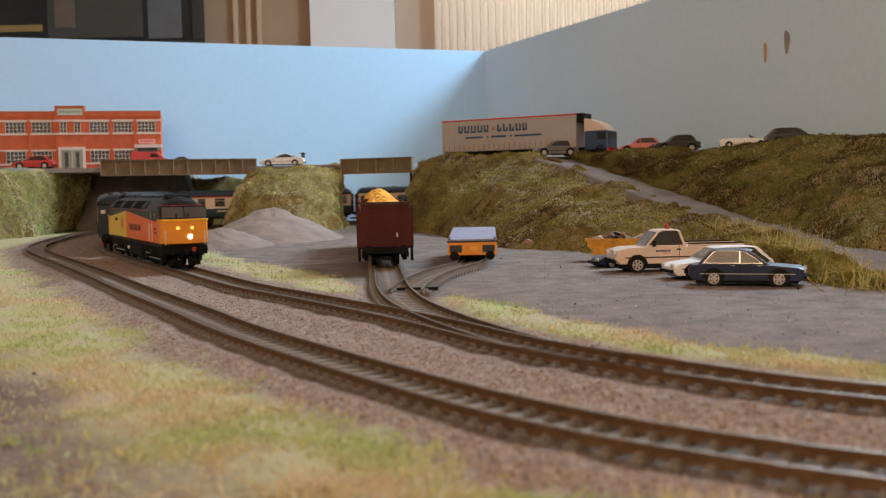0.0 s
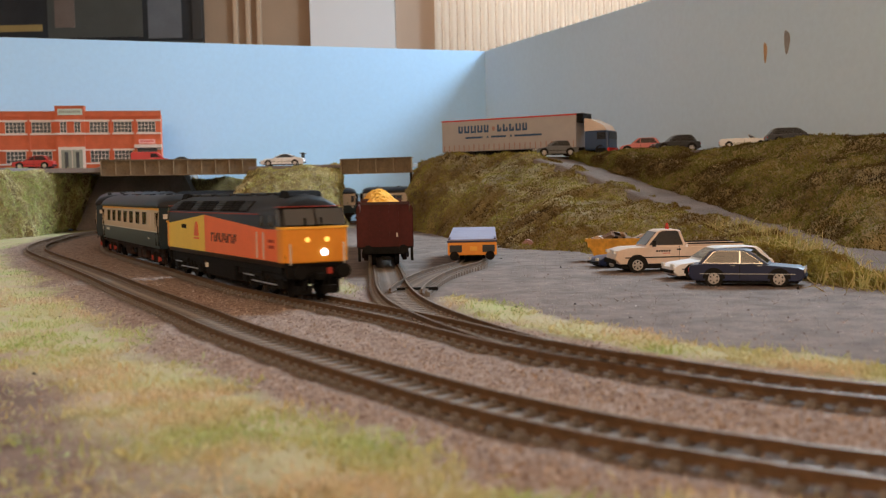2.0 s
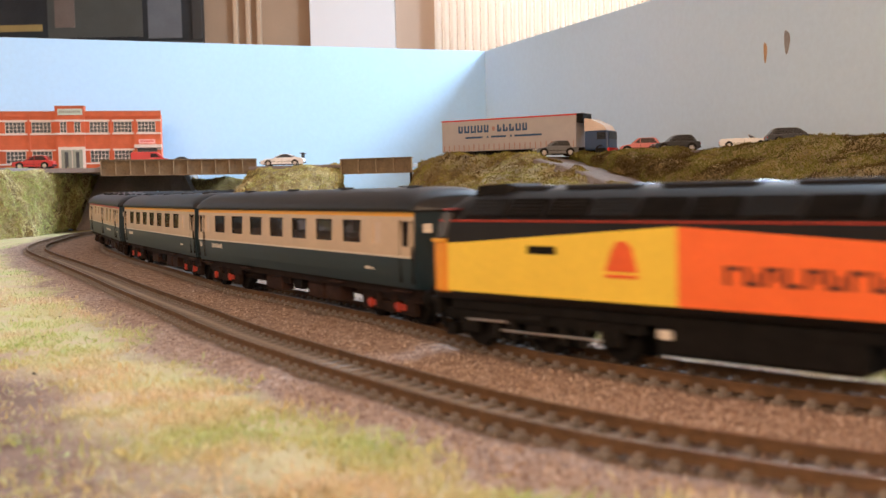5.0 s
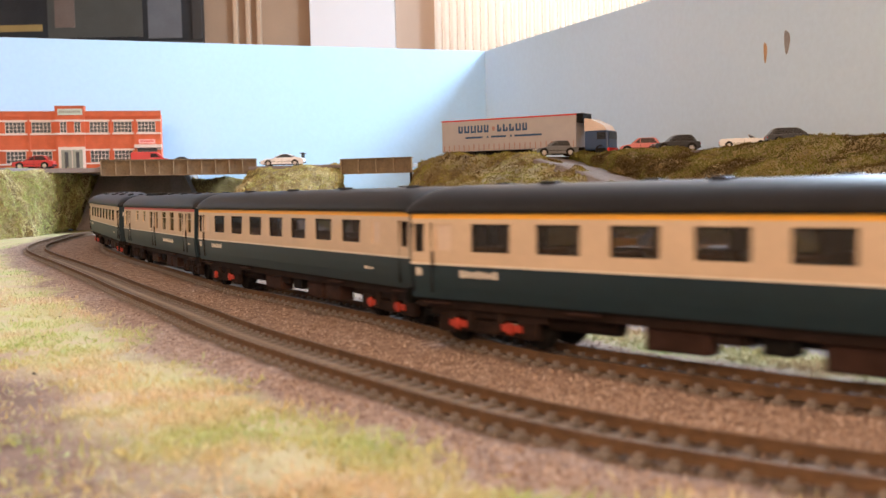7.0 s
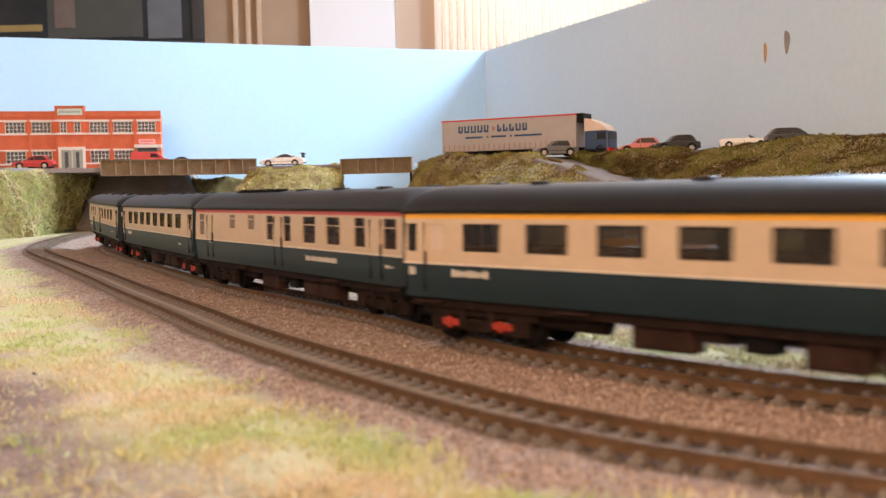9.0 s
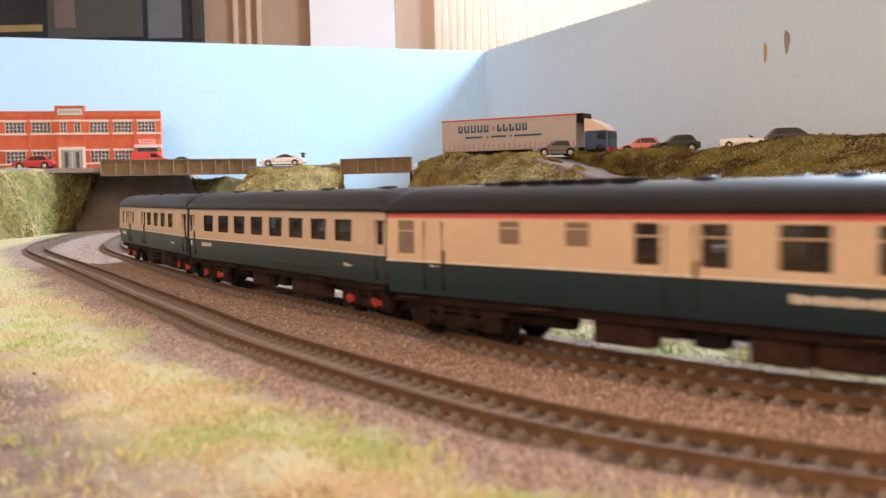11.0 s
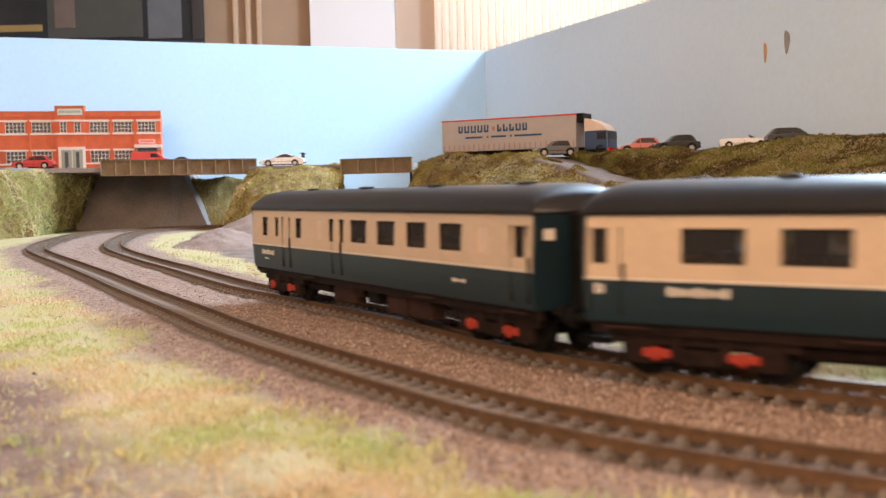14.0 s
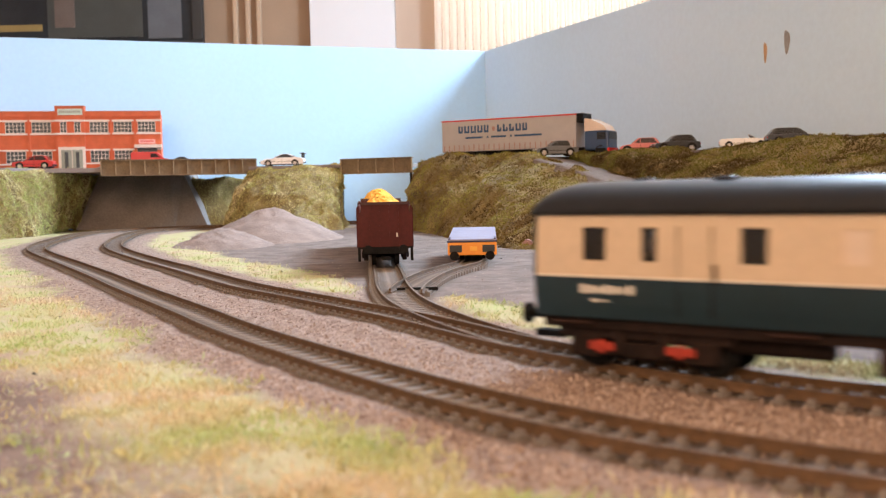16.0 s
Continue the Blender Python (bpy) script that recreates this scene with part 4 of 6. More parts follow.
        box(bm, min(xe, xe + s * 0.0042), max(xe, xe + s * 0.0042), -0.0062, 0.0062, 0.0135, 0.0415, 0.0008)
        part("gangway", bm, M["dark"], e)
        bm = bmesh.new()
        box(bm, min(xe + s * 0.004, xe + s * 0.0047), max(xe + s * 0.004, xe + s * 0.0047), -0.0045, 0.0045, 0.0145, 0.0395, 0.0003)
        part("gangway_door", bm, M["tan_door"], e, "tan gangway door")
        bm = bmesh.new()
        for q in (-1, 1):
            cyl(bm, (xe + s * 0.003, q * 0.0115, 0.0135), "x", 0.0012, 0.006, 10)
            cyl(bm, (xe + s * 0.006, q * 0.0115, 0.0135), "x", 0.0029, 0.0009, 16)
        box(bm, min(xe, xe + s * 0.010), max(xe, xe + s * 0.010), -0.0022, 0.0022, 0.0055, 0.0075)
        part("buffer_gear", bm, M["dark"], e)
        bm = bmesh.new()
        y = -s * 0.0135
        box(bm, min(xe, xe + s * 0.0006), max(xe, xe + s * 0.0006), y - 0.0018, y + 0.0018, 0.034, 0.0372)
        part("end_plate", bm, M["mark"], e)
    # floor, seats and underframe
    boxed("floor", (x0 + 0.003, -x0 - 0.003, -HALF + 0.0016, HALF - 0.0016, SOLE, SOLE + 0.0015), M["frame"], e)
    for c, w, zb, zt, kind in windows:
        if kind == "seat" or kind == "bar":
            for s in (-1, 1):
                bm = bmesh.new()
                x = x0 + c - w * 0.55
                y = s * 0.0095
                box(bm, x - 0.0014, x + 0.0014, y - 0.0065, y + 0.0065, SOLE + 0.0015, 0.0308, 0.0006)
                box(bm, x - 0.005, x + 0.005, y - 0.0065, y + 0.0065, SOLE + 0.0015, 0.0205, 0.0006)
                part("seat_pair", bm, M["seat"], e)
    bm = bmesh.new()
    for s in (-1, 1):
        box(bm, x0 + 0.002, -x0 - 0.002, s * 0.0148 - 0.0008, s * 0.0148 + 0.0008, 0.0108, 0.0139)
    part("solebar", bm, M["frame"], e)
    for x, w, zb, mat in ((-0.0240, 0.0200, 0.0040, "under"), (-0.0085, 0.0090, 0.0075, "frame"), (0.0050, 0.0090, 0.0060, "dark"), (0.0250, 0.0160, 0.0036, "under"), (0.0435, 0.0160, 0.0040, "under")):
        for s in (-1, 1):
            bm = bmesh.new()
            y = s * (0.0135 - 0.003)
            box(bm, x - w / 2, x + w / 2, y - 0.003, y + 0.003, zb, 0.0112, 0.0005)
            box(bm, x - w / 2 + 0.0006, x + w / 2 - 0.0006, y + s * 0.0028 - 0.0004, y + s * 0.0028 + 0.0004, zb + 0.001, 0.0098)
            part("equipment_box", bm, M[mat], e)
    bm = bmesh.new()
    cyl(bm, (-0.0580, -0.0085, 0.0086), "x", 0.0026, 0.026, 14)
    cyl(bm, (0.0, 0.004, 0.0088), "x", 0.0030, 0.024, 14)
    box(bm, -0.072, 0.072, -0.0080, 0.0080, 0.0104, 0.0140)
    part("tank", bm, M["frame"], e)
    for s in (-1, 1):
        for x in (-0.112, -0.052, 0.055, 0.112):
            bm = bmesh.new()
            box(bm, x - 0.006, x + 0.006, s * 0.0172 - 0.0010, s * 0.0172 + 0.0010, 0.0124, 0.0130)
            part("footboard", bm, M["under"], e)
    for x in (-0.0935, 0.0935):
        bogie(e, x, 0.0341, boxes)
    return e


M["frost"] = material("frosted_pane", (0.62, 0.50, 0.40), 0.4, var=0.05)
M["dim_pane"] = material("dim_brown_obscured_pane", (0.20, 0.145, 0.105), 0.25, var=0.08)
M["tan_door"] = material("tan_door_paint", (0.50, 0.30, 0.14), 0.5, var=0.1)
M["under"] = material("brown_equipment_box", (0.036, 0.018, 0.013), 0.7, var=0.3, scale=120, spec=0.15)

ZB, ZT = 0.0294, 0.0380


def loco():
    """A twin-cab diesel locomotive with raked windscreens and a rounded roof."""
    e = empty("locomotive", Matrix(), "orange, yellow and black twin-cab diesel locomotive with lit headlamp", "locomotive")
    hw, zb, hx = 0.0175, 0.0152, 0.1175
    side = [(hw - 0.0008, zb), (hw, 0.020), (hw, 0.0395), (hw - 0.0010, 0.0424), (hw - 0.0042, 0.0458), (hw - 0.0090, 0.0490), (0.0, 0.0506)]
    prof = side + [(-y, z) for y, z in reversed(side[:-1])]

    def ring(x, drop, tuck, narrow=1.0):
        """One cross-section; the upper part slopes back towards the roof at the cab ends."""
        out = []
        for y, z in prof:
            t = max(0.0, (z - 0.0335) / 0.0185)
            out.append((x - math.copysign(1, x) * tuck * t ** 1.1, y * (narrow if abs(y) > 0.01 else narrow), z - drop * max(0.0, (z - 0.041) / 0.011)))
        return out

    bm = bmesh.new()
    xs = [(-hx, 0.0042, 0.0080, 0.93), (-hx + 0.0012, 0.0034, 0.0074, 0.965), (-hx + 0.004, 0.0020, 0.0058, 0.99), (-hx + 0.010, 0.0008, 0.0030, 1.0), (-hx + 0.020, 0.0, 0.0, 1.0),
          (hx - 0.020, 0.0, 0.0, 1.0), (hx - 0.010, 0.0008, 0.0030, 1.0), (hx - 0.004, 0.0020, 0.0058, 0.99), (hx - 0.0012, 0.0034, 0.0074, 0.965), (hx, 0.0042, 0.0080, 0.93)]
    loft(bm, [ring(*q) for q in xs])
    part("body_shell", bm, M["loco_black"], e, "satin black body shell and roof", True)
    for s in (-1, 1):
        y0, y1 = s * (hw - 0.0006), s * (hw + 0.00025)

        def plate(name, pts, mat, lab=""):
            b2 = bmesh.new()
            loft(b2, [[(x, y, z) for x, z in pts] for y in (y0, y1)])
            part(name, b2, mat, e, lab)

        plate("rear_side_panel", [(-0.1135, 0.0178), (-0.021, 0.0178), (-0.021, 0.0391), (-0.102, 0.0335), (-0.1135, 0.0330)], M["yellow"], "bright yellow side panel")
        plate("front_side_panel", [(-0.021, 0.0178), (0.0915, 0.0178), (0.0915, 0.0330), (-0.021, 0.0391)], M["orange"], "bright orange side panel")
        plate("cab_side_panel", [(0.0920, 0.0178), (0.1092, 0.0178), (0.1092, 0.0333), (0.0920, 0.0331)], M["orange"], "orange cab side")
        plate("cantrail_line", [(-0.113, 0.0400), (0.080, 0.0400), (0.080, 0.0405), (-0.113, 0.0405)], M["red_box"], "thin orange cantrail line")
        plate("cab_side_window", [(0.0965, 0.0345), (0.1050, 0.0345), (0.1035, 0.0398), (0.0965, 0.0398)], M["screen_glass"])
        plate("door_window", [(0.0835, 0.0345), (0.0885, 0.0345), (0.0885, 0.0398), (0.0835, 0.0398)], M["screen_glass"])
        yy0, yy1 = s * (hw + 0.0001), s * (hw + 0.0005)
        for name, x, z, w, h, n, mat in (("lettering", 0.0186, 0.0243, 0.050, 0.0050, 9, M["letter"]), ("nameplate", -0.069, 0.0305, 0.011, 0.0024, 1, M["dark"]), ("number_bars", 0.1010, 0.0268, 0.0085, 0.0014, 5, M["red_box"]), ("number_bars", 0.1010, 0.0240, 0.0085, 0.0014, 5, M["red_box"])):
            b2 = bmesh.new()
            for k in range(n):
                a = x - w / 2 + w * k / n
                gap = 0.78 if n > 1 else 1
                if name == "lettering":
                    c, y2 = a + w / n * gap, (min(yy0, yy1), max(yy0, yy1))
                    box(b2, a, a + 0.0013, *y2, z, z + h)
                    box(b2, a + 0.0014, c, *y2, z + (0 if k % 2 else h * 0.75), z + (h * 0.25 if k % 2 else h))
                    if k % 3:
                        box(b2, c - 0.0012, c, *y2, z + h * 0.27, z + h * 0.72)
                    continue
                box(b2, a, a + w / n * gap, min(yy0, yy1), max(yy0, yy1), z, z + h)
            part(name, b2, mat, e)
        b2 = bmesh.new()
        loft(b2, [[(-0.0395 + dx, y, z) for dx, z in ((-0.0056, 0.0264), (0.0056, 0.0264), (0.0036, 0.0330), (0.0016, 0.0349), (-0.0012, 0.0349), (-0.0034, 0.0320))] for y in (yy0, yy1)])
        box(b2, -0.0451, -0.0339, min(yy0, yy1), max(yy0, yy1), 0.0246, 0.0256)
        part("emblem", b2, M["emblem"], e, "orange-red triangular emblem as plain shapes")
        # grab rails beside the cab door
        for x in (0.0800, 0.0905):
            b2 = bmesh.new()
            cyl(b2, (x, s * (hw + 0.0009), 0.0250), "z", 0.0004, 0.013, 6)
            part("handrail", b2, M["mark"], e)
        # roof-side grilles
        for k in range(10):
            x = -0.093 + k * 0.0165
            b2 = bmesh.new()
            box(b2, x - 0.0075, x + 0.0075, -0.0035, 0.0035, -0.0003, 0.0005, 0.0002)
            for q in range(5):
                box(b2, x - 0.0068, x + 0.0068, -0.003 + q * 0.0014, -0.0024 + q * 0.0014, 0.0005, 0.0008)
            b2.transform(Matrix.Translation((0, s * 0.0151, 0.0441)) @ Matrix.Rotation(-s * radians(47), 4, "X") @ Matrix.Translation((-0.0, 0, 0)))
            part("roof_grille", b2, M["dark"] if k % 3 else M["loco_black"], e)
    for k, (x, w) in enumerate(((-0.085, 0.018), (-0.055, 0.026), (-0.018, 0.030), (0.022, 0.028), (0.055, 0.018), (0.082, 0.014))):
        b2 = bmesh.new()
        box(b2, x - w / 2, x + w / 2, -0.0068, 0.0068, 0.0492, 0.0509, 0.0006)
        part("roof_hatch", b2, M["roof"], e)
    for s in (-1, 1):
        def wrap(z, out=0.0):
            """The nose's plan at a height: it rounds from the sides into the front and leans back above the lip."""
            t = max(0.0, (z - 0.0335) / 0.0185) ** 1.1 * 0.0080
            half = [(hx - 0.0082 - t, hw * 1.0), (hx - 0.0042 - t, hw * 0.990), (hx - 0.0016 - t, hw * 0.955), (hx - t, hw * 0.88), (hx + 0.0006 - t, hw * 0.5), (hx + 0.0008 - t, 0.0)]
            half = [(x + out, y + out * min(1.0, y / 0.012)) for x, y in half]
            return [(s * x, y, z) for x, y in half] + [(s * x, -y, z) for x, y in reversed(half[:-1])]

        b2 = bmesh.new()
        loft(b2, [wrap(z, o) for z, o in ((0.0172, -0.0002), (0.0178, 0.0004), (0.0330, 0.0004), (0.0334, 0.0002))])
        part("nose", b2, M["nose"], e, "warning yellow rounded nose")
        b2 = bmesh.new()
        loft(b2, [wrap(z, o) for z, o in ((0.0331, 0.0004), (0.0334, 0.0011), (0.0342, 0.0011), (0.0345, 0.0002))])
        part("nose_lip", b2, M["stripe"], e, "pale orange lip under the windscreens")
        lo, hi = wrap(0.0352, 0.0005), wrap(0.0428, 0.0005)
        n = len(lo)
        # panes run round the cab: quarter lights at the corners, two screens in front
        for ia, ib, fa, fb, nm in ((0, 2, 0.25, 0.6, "quarter_light"), (3, 5, 0.02, 0.95, "windscreen"), (5, 7, 0.05, 0.98, "windscreen"), (8, 10, 0.4, 0.75, "quarter_light")):
            b2 = bmesh.new()
            rows = []
            for k in range(5):
                f = ia + fa + (ib - 1 + fb - ia - fa) * k / 4
                m0, g = min(n - 2, int(f)), f - min(n - 2, int(f))
                pl, ph = Vector(lo[m0]).lerp(Vector(lo[m0 + 1]), g), Vector(hi[m0]).lerp(Vector(hi[m0 + 1]), g)
                d = Vector((pl.x - s * (hx - 0.012), pl.y, 0)).normalized() * 0.0009
                rows.append([pl, ph, ph - d, pl - d])
            loft(b2, rows)
            part(nm, b2, M["screen_glass"], e, "dark raked windscreen" if nm == "windscreen" else "")
        b2 = bmesh.new()
        loft(b2, [wrap(z, 0.0003) for z in (0.0437, 0.0440)])
        part("brow_line", b2, M["red_box"], e, "thin orange line over the windscreens")
        b2 = bmesh.new()
        for y in (0.0027, -0.0058):
            box(b2, min(s * (hx + 0.0012), s * (hx - 0.0010)), max(s * (hx + 0.0012), s * (hx - 0.0010)), y - 0.0002, y + 0.0002, 0.0350, 0.0385)
        part("wiper", b2, M["dark"], e)
        for q in (-1, 1):
            b2 = bmesh.new()
            cyl(b2, (s * (hx + 0.0010), q * 0.0052, 0.0282), "x", 0.0012, 0.0012, 14)
            part("marker_lamp", b2, M["marker"] if s > 0 else M["mark"], e, "glowing amber marker lamp")
            b2 = bmesh.new()
            cyl(b2, (s * (hx + 0.003), q * 0.0115, 0.0134), "x", 0.0016, 0.008, 12)
            cyl(b2, (s * (hx + 0.0072), q * 0.0115, 0.0134), "x", 0.0033, 0.0012, 20)
            part("buffer", b2, M["dark"], e)
            b2 = bmesh.new()
            cyl(b2, (s * (hx + 0.0012), q * 0.0142, 0.0215), "z", 0.0004, 0.010, 6)
            part("handrail", b2, M["mark"], e)
        b2 = bmesh.new()
        cyl(b2, (s * (hx + 0.0010), 0.0036, 0.0222), "x", 0.0017, 0.0022, 16)
        part("headlamp", b2, M["headlamp"] if s > 0 else M["mark"], e, "bright white headlamp")
        b2 = bmesh.new()
        box(b2, min(s * hx, s * (hx - 0.002)), max(s * hx, s * (hx - 0.002)), -0.0165, 0.0165, 0.0098, 0.0162, 0.0006)
        for q in (-0.006, -0.003, 0.003, 0.006):
            cyl(b2, (s * (hx + 0.001), q, 0.0085), "z", 0.0006, 0.007, 6)
        box(b2, min(s * hx, s * (hx + 0.006)), max(s * hx, s * (hx + 0.006)), -0.0016, 0.0016, 0.0095, 0.0125)
        for q in (-0.0068, 0.0068):
            box(b2, min(s * (hx - 0.004), s * (hx + 0.0005)), max(s * (hx - 0.004), s * (hx + 0.0005)), q - 0.0042, q + 0.0042, 0.0022, 0.0062, 0.0006)
        cyl(b2, (s * (hx + 0.0035), 0.0095, 0.0062), "z", 0.0008, 0.006, 8)
        cyl(b2, (s * (hx + 0.0035), -0.0085, 0.0066), "z", 0.0007, 0.005, 8)
        part("buffer_beam", b2, M["dark"], e)
        b2 = bmesh.new()
        box(b2, min(s * (hx + 0.001), s * (hx + 0.0026)), max(s * (hx + 0.001), s * (hx + 0.0026)), 0.0046, 0.0074, 0.0118, 0.0148, 0.0003)
        part("multiple_jumper", b2, M["red_box"], e, "orange-red jumper socket")
        b2 = bmesh.new()
        loft(b2, [[(s * (hx - d), y, z) for y, z in ((-w, zl), (w, zl), (w - 0.0016, zh), (-w + 0.0016, zh))] for d, w, zl, zh in ((0.0300, 0.0085, 0.0485, 0.0508), (0.0265, 0.0100, 0.0475, 0.0517), (0.0150, 0.0105, 0.0465, 0.0512), (0.0125, 0.0100, 0.0455, 0.0490))])
        part("headcode_box", b2, M["dark"], e)
        # six-wheel bogie
        bg = empty("bogie", Matrix.Translation((s * 0.0745, 0, 0)), "", "")
        bg.parent = e
        for dx in (-0.0285, 0.0, 0.0285):
            wheelset(bg, dx, 0.0074)
        for q in (-1, 1):
            b2 = bmesh.new()
            y = q * 0.0132
            box(b2, -0.040, 0.040, y - 0.0014, y + 0.0014, 0.0085, 0.0118, 0.0005)
            for dx in (-0.0285, 0.0, 0.0285):
                box(b2, dx - 0.0038, dx + 0.0038, y - 0.0018, y + 0.0018, 0.0045, 0.0098, 0.0006)
            for dx in (-0.0175, -0.0105, 0.0105, 0.0175):
                cyl(b2, (dx, y, 0.0070), "z", 0.0020, 0.007, 10)
            cyl(b2, (-0.002, y + q * 0.0012, 0.0105), "x", 0.0018, 0.012, 10)
            part("side_frame", b2, M["dark"], bg)
            b2 = bmesh.new()
            cyl(b2, (0.006, q * 0.0150, 0.0062), "x", 0.0004, 0.040, 6)
            cyl(b2, (-0.020, q * 0.0150, 0.0088), "x", 0.0004, 0.018, 6)
            part("brake_rod", b2, M["steel"], bg)
    b2 = bmesh.new()
    box(b2, -0.030, 0.030, -0.0150, 0.0150, 0.0038, 0.0150, 0.0012)
    box(b2, -0.110, 0.110, -0.0155, 0.0155, 0.0120, 0.0165)
    part("fuel_tank", b2, M["dark"], e)
    b2 = bmesh.new()
    box(b2, -0.0285, -0.0245, -0.0160, -0.0148, 0.0085, 0.0110)
    part("label_plate", b2, M["mark"], e)
    e.scale = (0.945, 0.925, 0.975)
    return e


def make_train():
    first = [(0.0055, 0.0042, ZB - 0.0004, ZT, "seat0"), (0.0168, 0.0074, ZB, ZT, "frost")] + [(0.0372 + k * 0.0266, 0.0160, ZB, ZT, "seat") for k in range(7)] + [(0.2185, 0.0070, ZB, ZT, "frost"), (COACH - 0.0075, 0.0050, ZB - 0.0004, ZT, "seat0")]
    second = [(0.0055, 0.0042, ZB - 0.0004, ZT, "seat0")] + [(0.0360 + k * 0.0246, 0.0162, ZB, ZT, "seat") for k in range(8)] + [(0.2255, 0.0066, ZB, ZT, "frost"), (COACH - 0.0075, 0.0052, ZB - 0.0004, ZT, "seat0")]
    brake = [(0.0195, 0.0068, ZB, ZT, "seat0"), (0.0355, 0.0042, ZB, ZT, "seat0"), (0.0632, 0.0066, ZB, ZT, "seat0"), (0.0869, 0.0066, ZB, ZT, "frost"), (0.1001, 0.0043, ZB - 0.0004, ZT, "seat0"), (0.1108, 0.0042, ZB - 0.0004, ZT, "seat0")]
    brake += [(0.1272 + k * 0.0241, 0.0146, ZB, ZT, "seat") for k in range(4)] + [(0.2200, 0.0062, ZB, ZT, "frost"), (COACH - 0.0080, 0.0052, ZB - 0.0004, ZT, "seat0")]
    zl, zh = 0.0272, 0.0392
    buffet = [(0.0117, 0.0094, zl, zh, "pale"), (0.0612, 0.0096, 0.0315, zh, "pale"), (0.0886, 0.0098, 0.0315, zh, "pale"), (0.1132, 0.0093, zl, zh, "bar"), (0.1347, 0.0095, zl, zh, "bar"),
              (0.1594, 0.0145, zl, zh, "bar"), (0.1840, 0.0145, zl, zh, "bar"), (0.2087, 0.0108, zl, zh, "bar"), (0.2340, 0.0112, zl, zh, "bar")]
    ends = (0.0068, COACH - 0.0068)
    name = [(0.0325, 0.0165, 0.0212, 0.0024), (COACH - 0.036, 0.008, 0.0195, 0.0013), (0.0055, 0.0030, 0.0212, 0.0028)]
    return [loco(),
            coach("blue and cream first class coach with yellow cantrail stripe", first, M["stripe"], ends, name),
            coach("blue and cream first class coach with yellow cantrail stripe", first, M["stripe"], ends, name),
            coach("blue and cream buffet coach with red cantrail stripe", buffet, M["pink"], (0.0260, 0.1240, 0.2225), [(0.1720, 0.032, 0.0200, 0.0024), (0.2340, 0.007, 0.0205, 0.0012), (0.027, 0.005, 0.0236, 0.0006)], False, 11, pods=5),
            coach("blue and cream open saloon coach with eight wide windows", second, None, ends, name),
            coach("blue and cream brake coach with guard's compartment, last of the train", brake, None, (0.0480, 0.1055, COACH - 0.0080), [(0.0235, 0.0165, 0.0206, 0.0024), (0.0215, 0.006, 0.0184, 0.0008), (0.205, 0.009, 0.0195, 0.0013)])]


VEH = make_train()


# ---- road vehicles ----
M["tyre"] = material("black_rubber", (0.016, 0.015, 0.014), 0.85, var=0.2, spec=0.15)
M["hub"] = material("silver_hub", (0.50, 0.46, 0.42), 0.35, 0.5, var=0.15, scale=200)
M["glass"] = glass_material("tinted_car_glass", (0.02, 0.022, 0.024), 0.04, 0.85)
M["chrome"] = material("chrome_trim", (0.50, 0.50, 0.50), 0.25, 0.9, var=0.05)
M["lamp_red"] = material("red_lamp_lens", (0.55, 0.03, 0.02), 0.25, var=0.05)
M["lamp_white"] = material("clear_lamp_lens", (0.75, 0.72, 0.66), 0.2, var=0.05)


def paint(name, colour):
    m = material(name, colour, 0.38, var=0.06, scale=60, coat=0.15, bump=0.02, bscale=700)
    M[name] = m
    return m


paint("navy_paint", (0.006, 0.011, 0.050))
paint("ivory_paint", (0.72, 0.56, 0.44))
paint("white_car_paint", (0.88, 0.85, 0.83))
paint("red_car_paint", (0.55, 0.02, 0.02))
paint("pink_car_paint", (0.62, 0.16, 0.14))
paint("dark_car_paint", (0.025, 0.026, 0.03))
paint("grey_car_paint", (0.13, 0.13, 0.13))
paint("truck_blue", (0.03, 0.06, 0.13))

SALOON = ([(-0.5, 0.30), (-0.5, 0.52), (-0.485, 0.60), (-0.40, 0.62), (0.14, 0.62), (0.45, 0.54), (0.495, 0.48), (0.5, 0.30), (0.46, 0.18), (-0.46, 0.18)], [(-0.42, 0.61), (-0.315, 0.96), (-0.28, 1.0), (-0.02, 1.0), (0.03, 0.97), (0.205, 0.61)])
HATCH = ([(-0.5, 0.26), (-0.5, 0.52), (-0.48, 0.62), (0.14, 0.64), (0.44, 0.52), (0.495, 0.42), (0.5, 0.28), (0.46, 0.16), (-0.46, 0.16)], [(-0.47, 0.61), (-0.36, 0.97), (-0.32, 1.0), (0.02, 1.0), (0.05, 0.97), (0.22, 0.62)])
SPORTS = ([(-0.5, 0.26), (-0.5, 0.55), (-0.46, 0.66), (-0.30, 0.72), (0.05, 0.68), (0.38, 0.60), (0.47, 0.45), (0.5, 0.26), (0.46, 0.16), (-0.46, 0.16)], [(-0.36, 0.68), (-0.14, 1.0), (0.0, 1.0), (0.20, 0.64)])
OPEN = ([(-0.5, 0.28), (-0.5, 0.60), (-0.46, 0.72), (-0.22, 0.74), (0.14, 0.74), (0.45, 0.66), (0.495, 0.52), (0.5, 0.30), (0.46, 0.18), (-0.46, 0.18)], [(0.10, 0.70), (0.06, 1.0), (0.08, 1.0), (0.22, 0.70)])
VAN = ([(-0.5, 0.22), (-0.5, 0.92), (-0.47, 1.0), (0.12, 1.0), (0.16, 0.97), (0.30, 0.62), (0.47, 0.50), (0.5, 0.24), (0.46, 0.14), (-0.46, 0.14)], [(-0.05, 0.62), (-0.03, 0.92), (0.13, 0.92), (0.25, 0.62)])
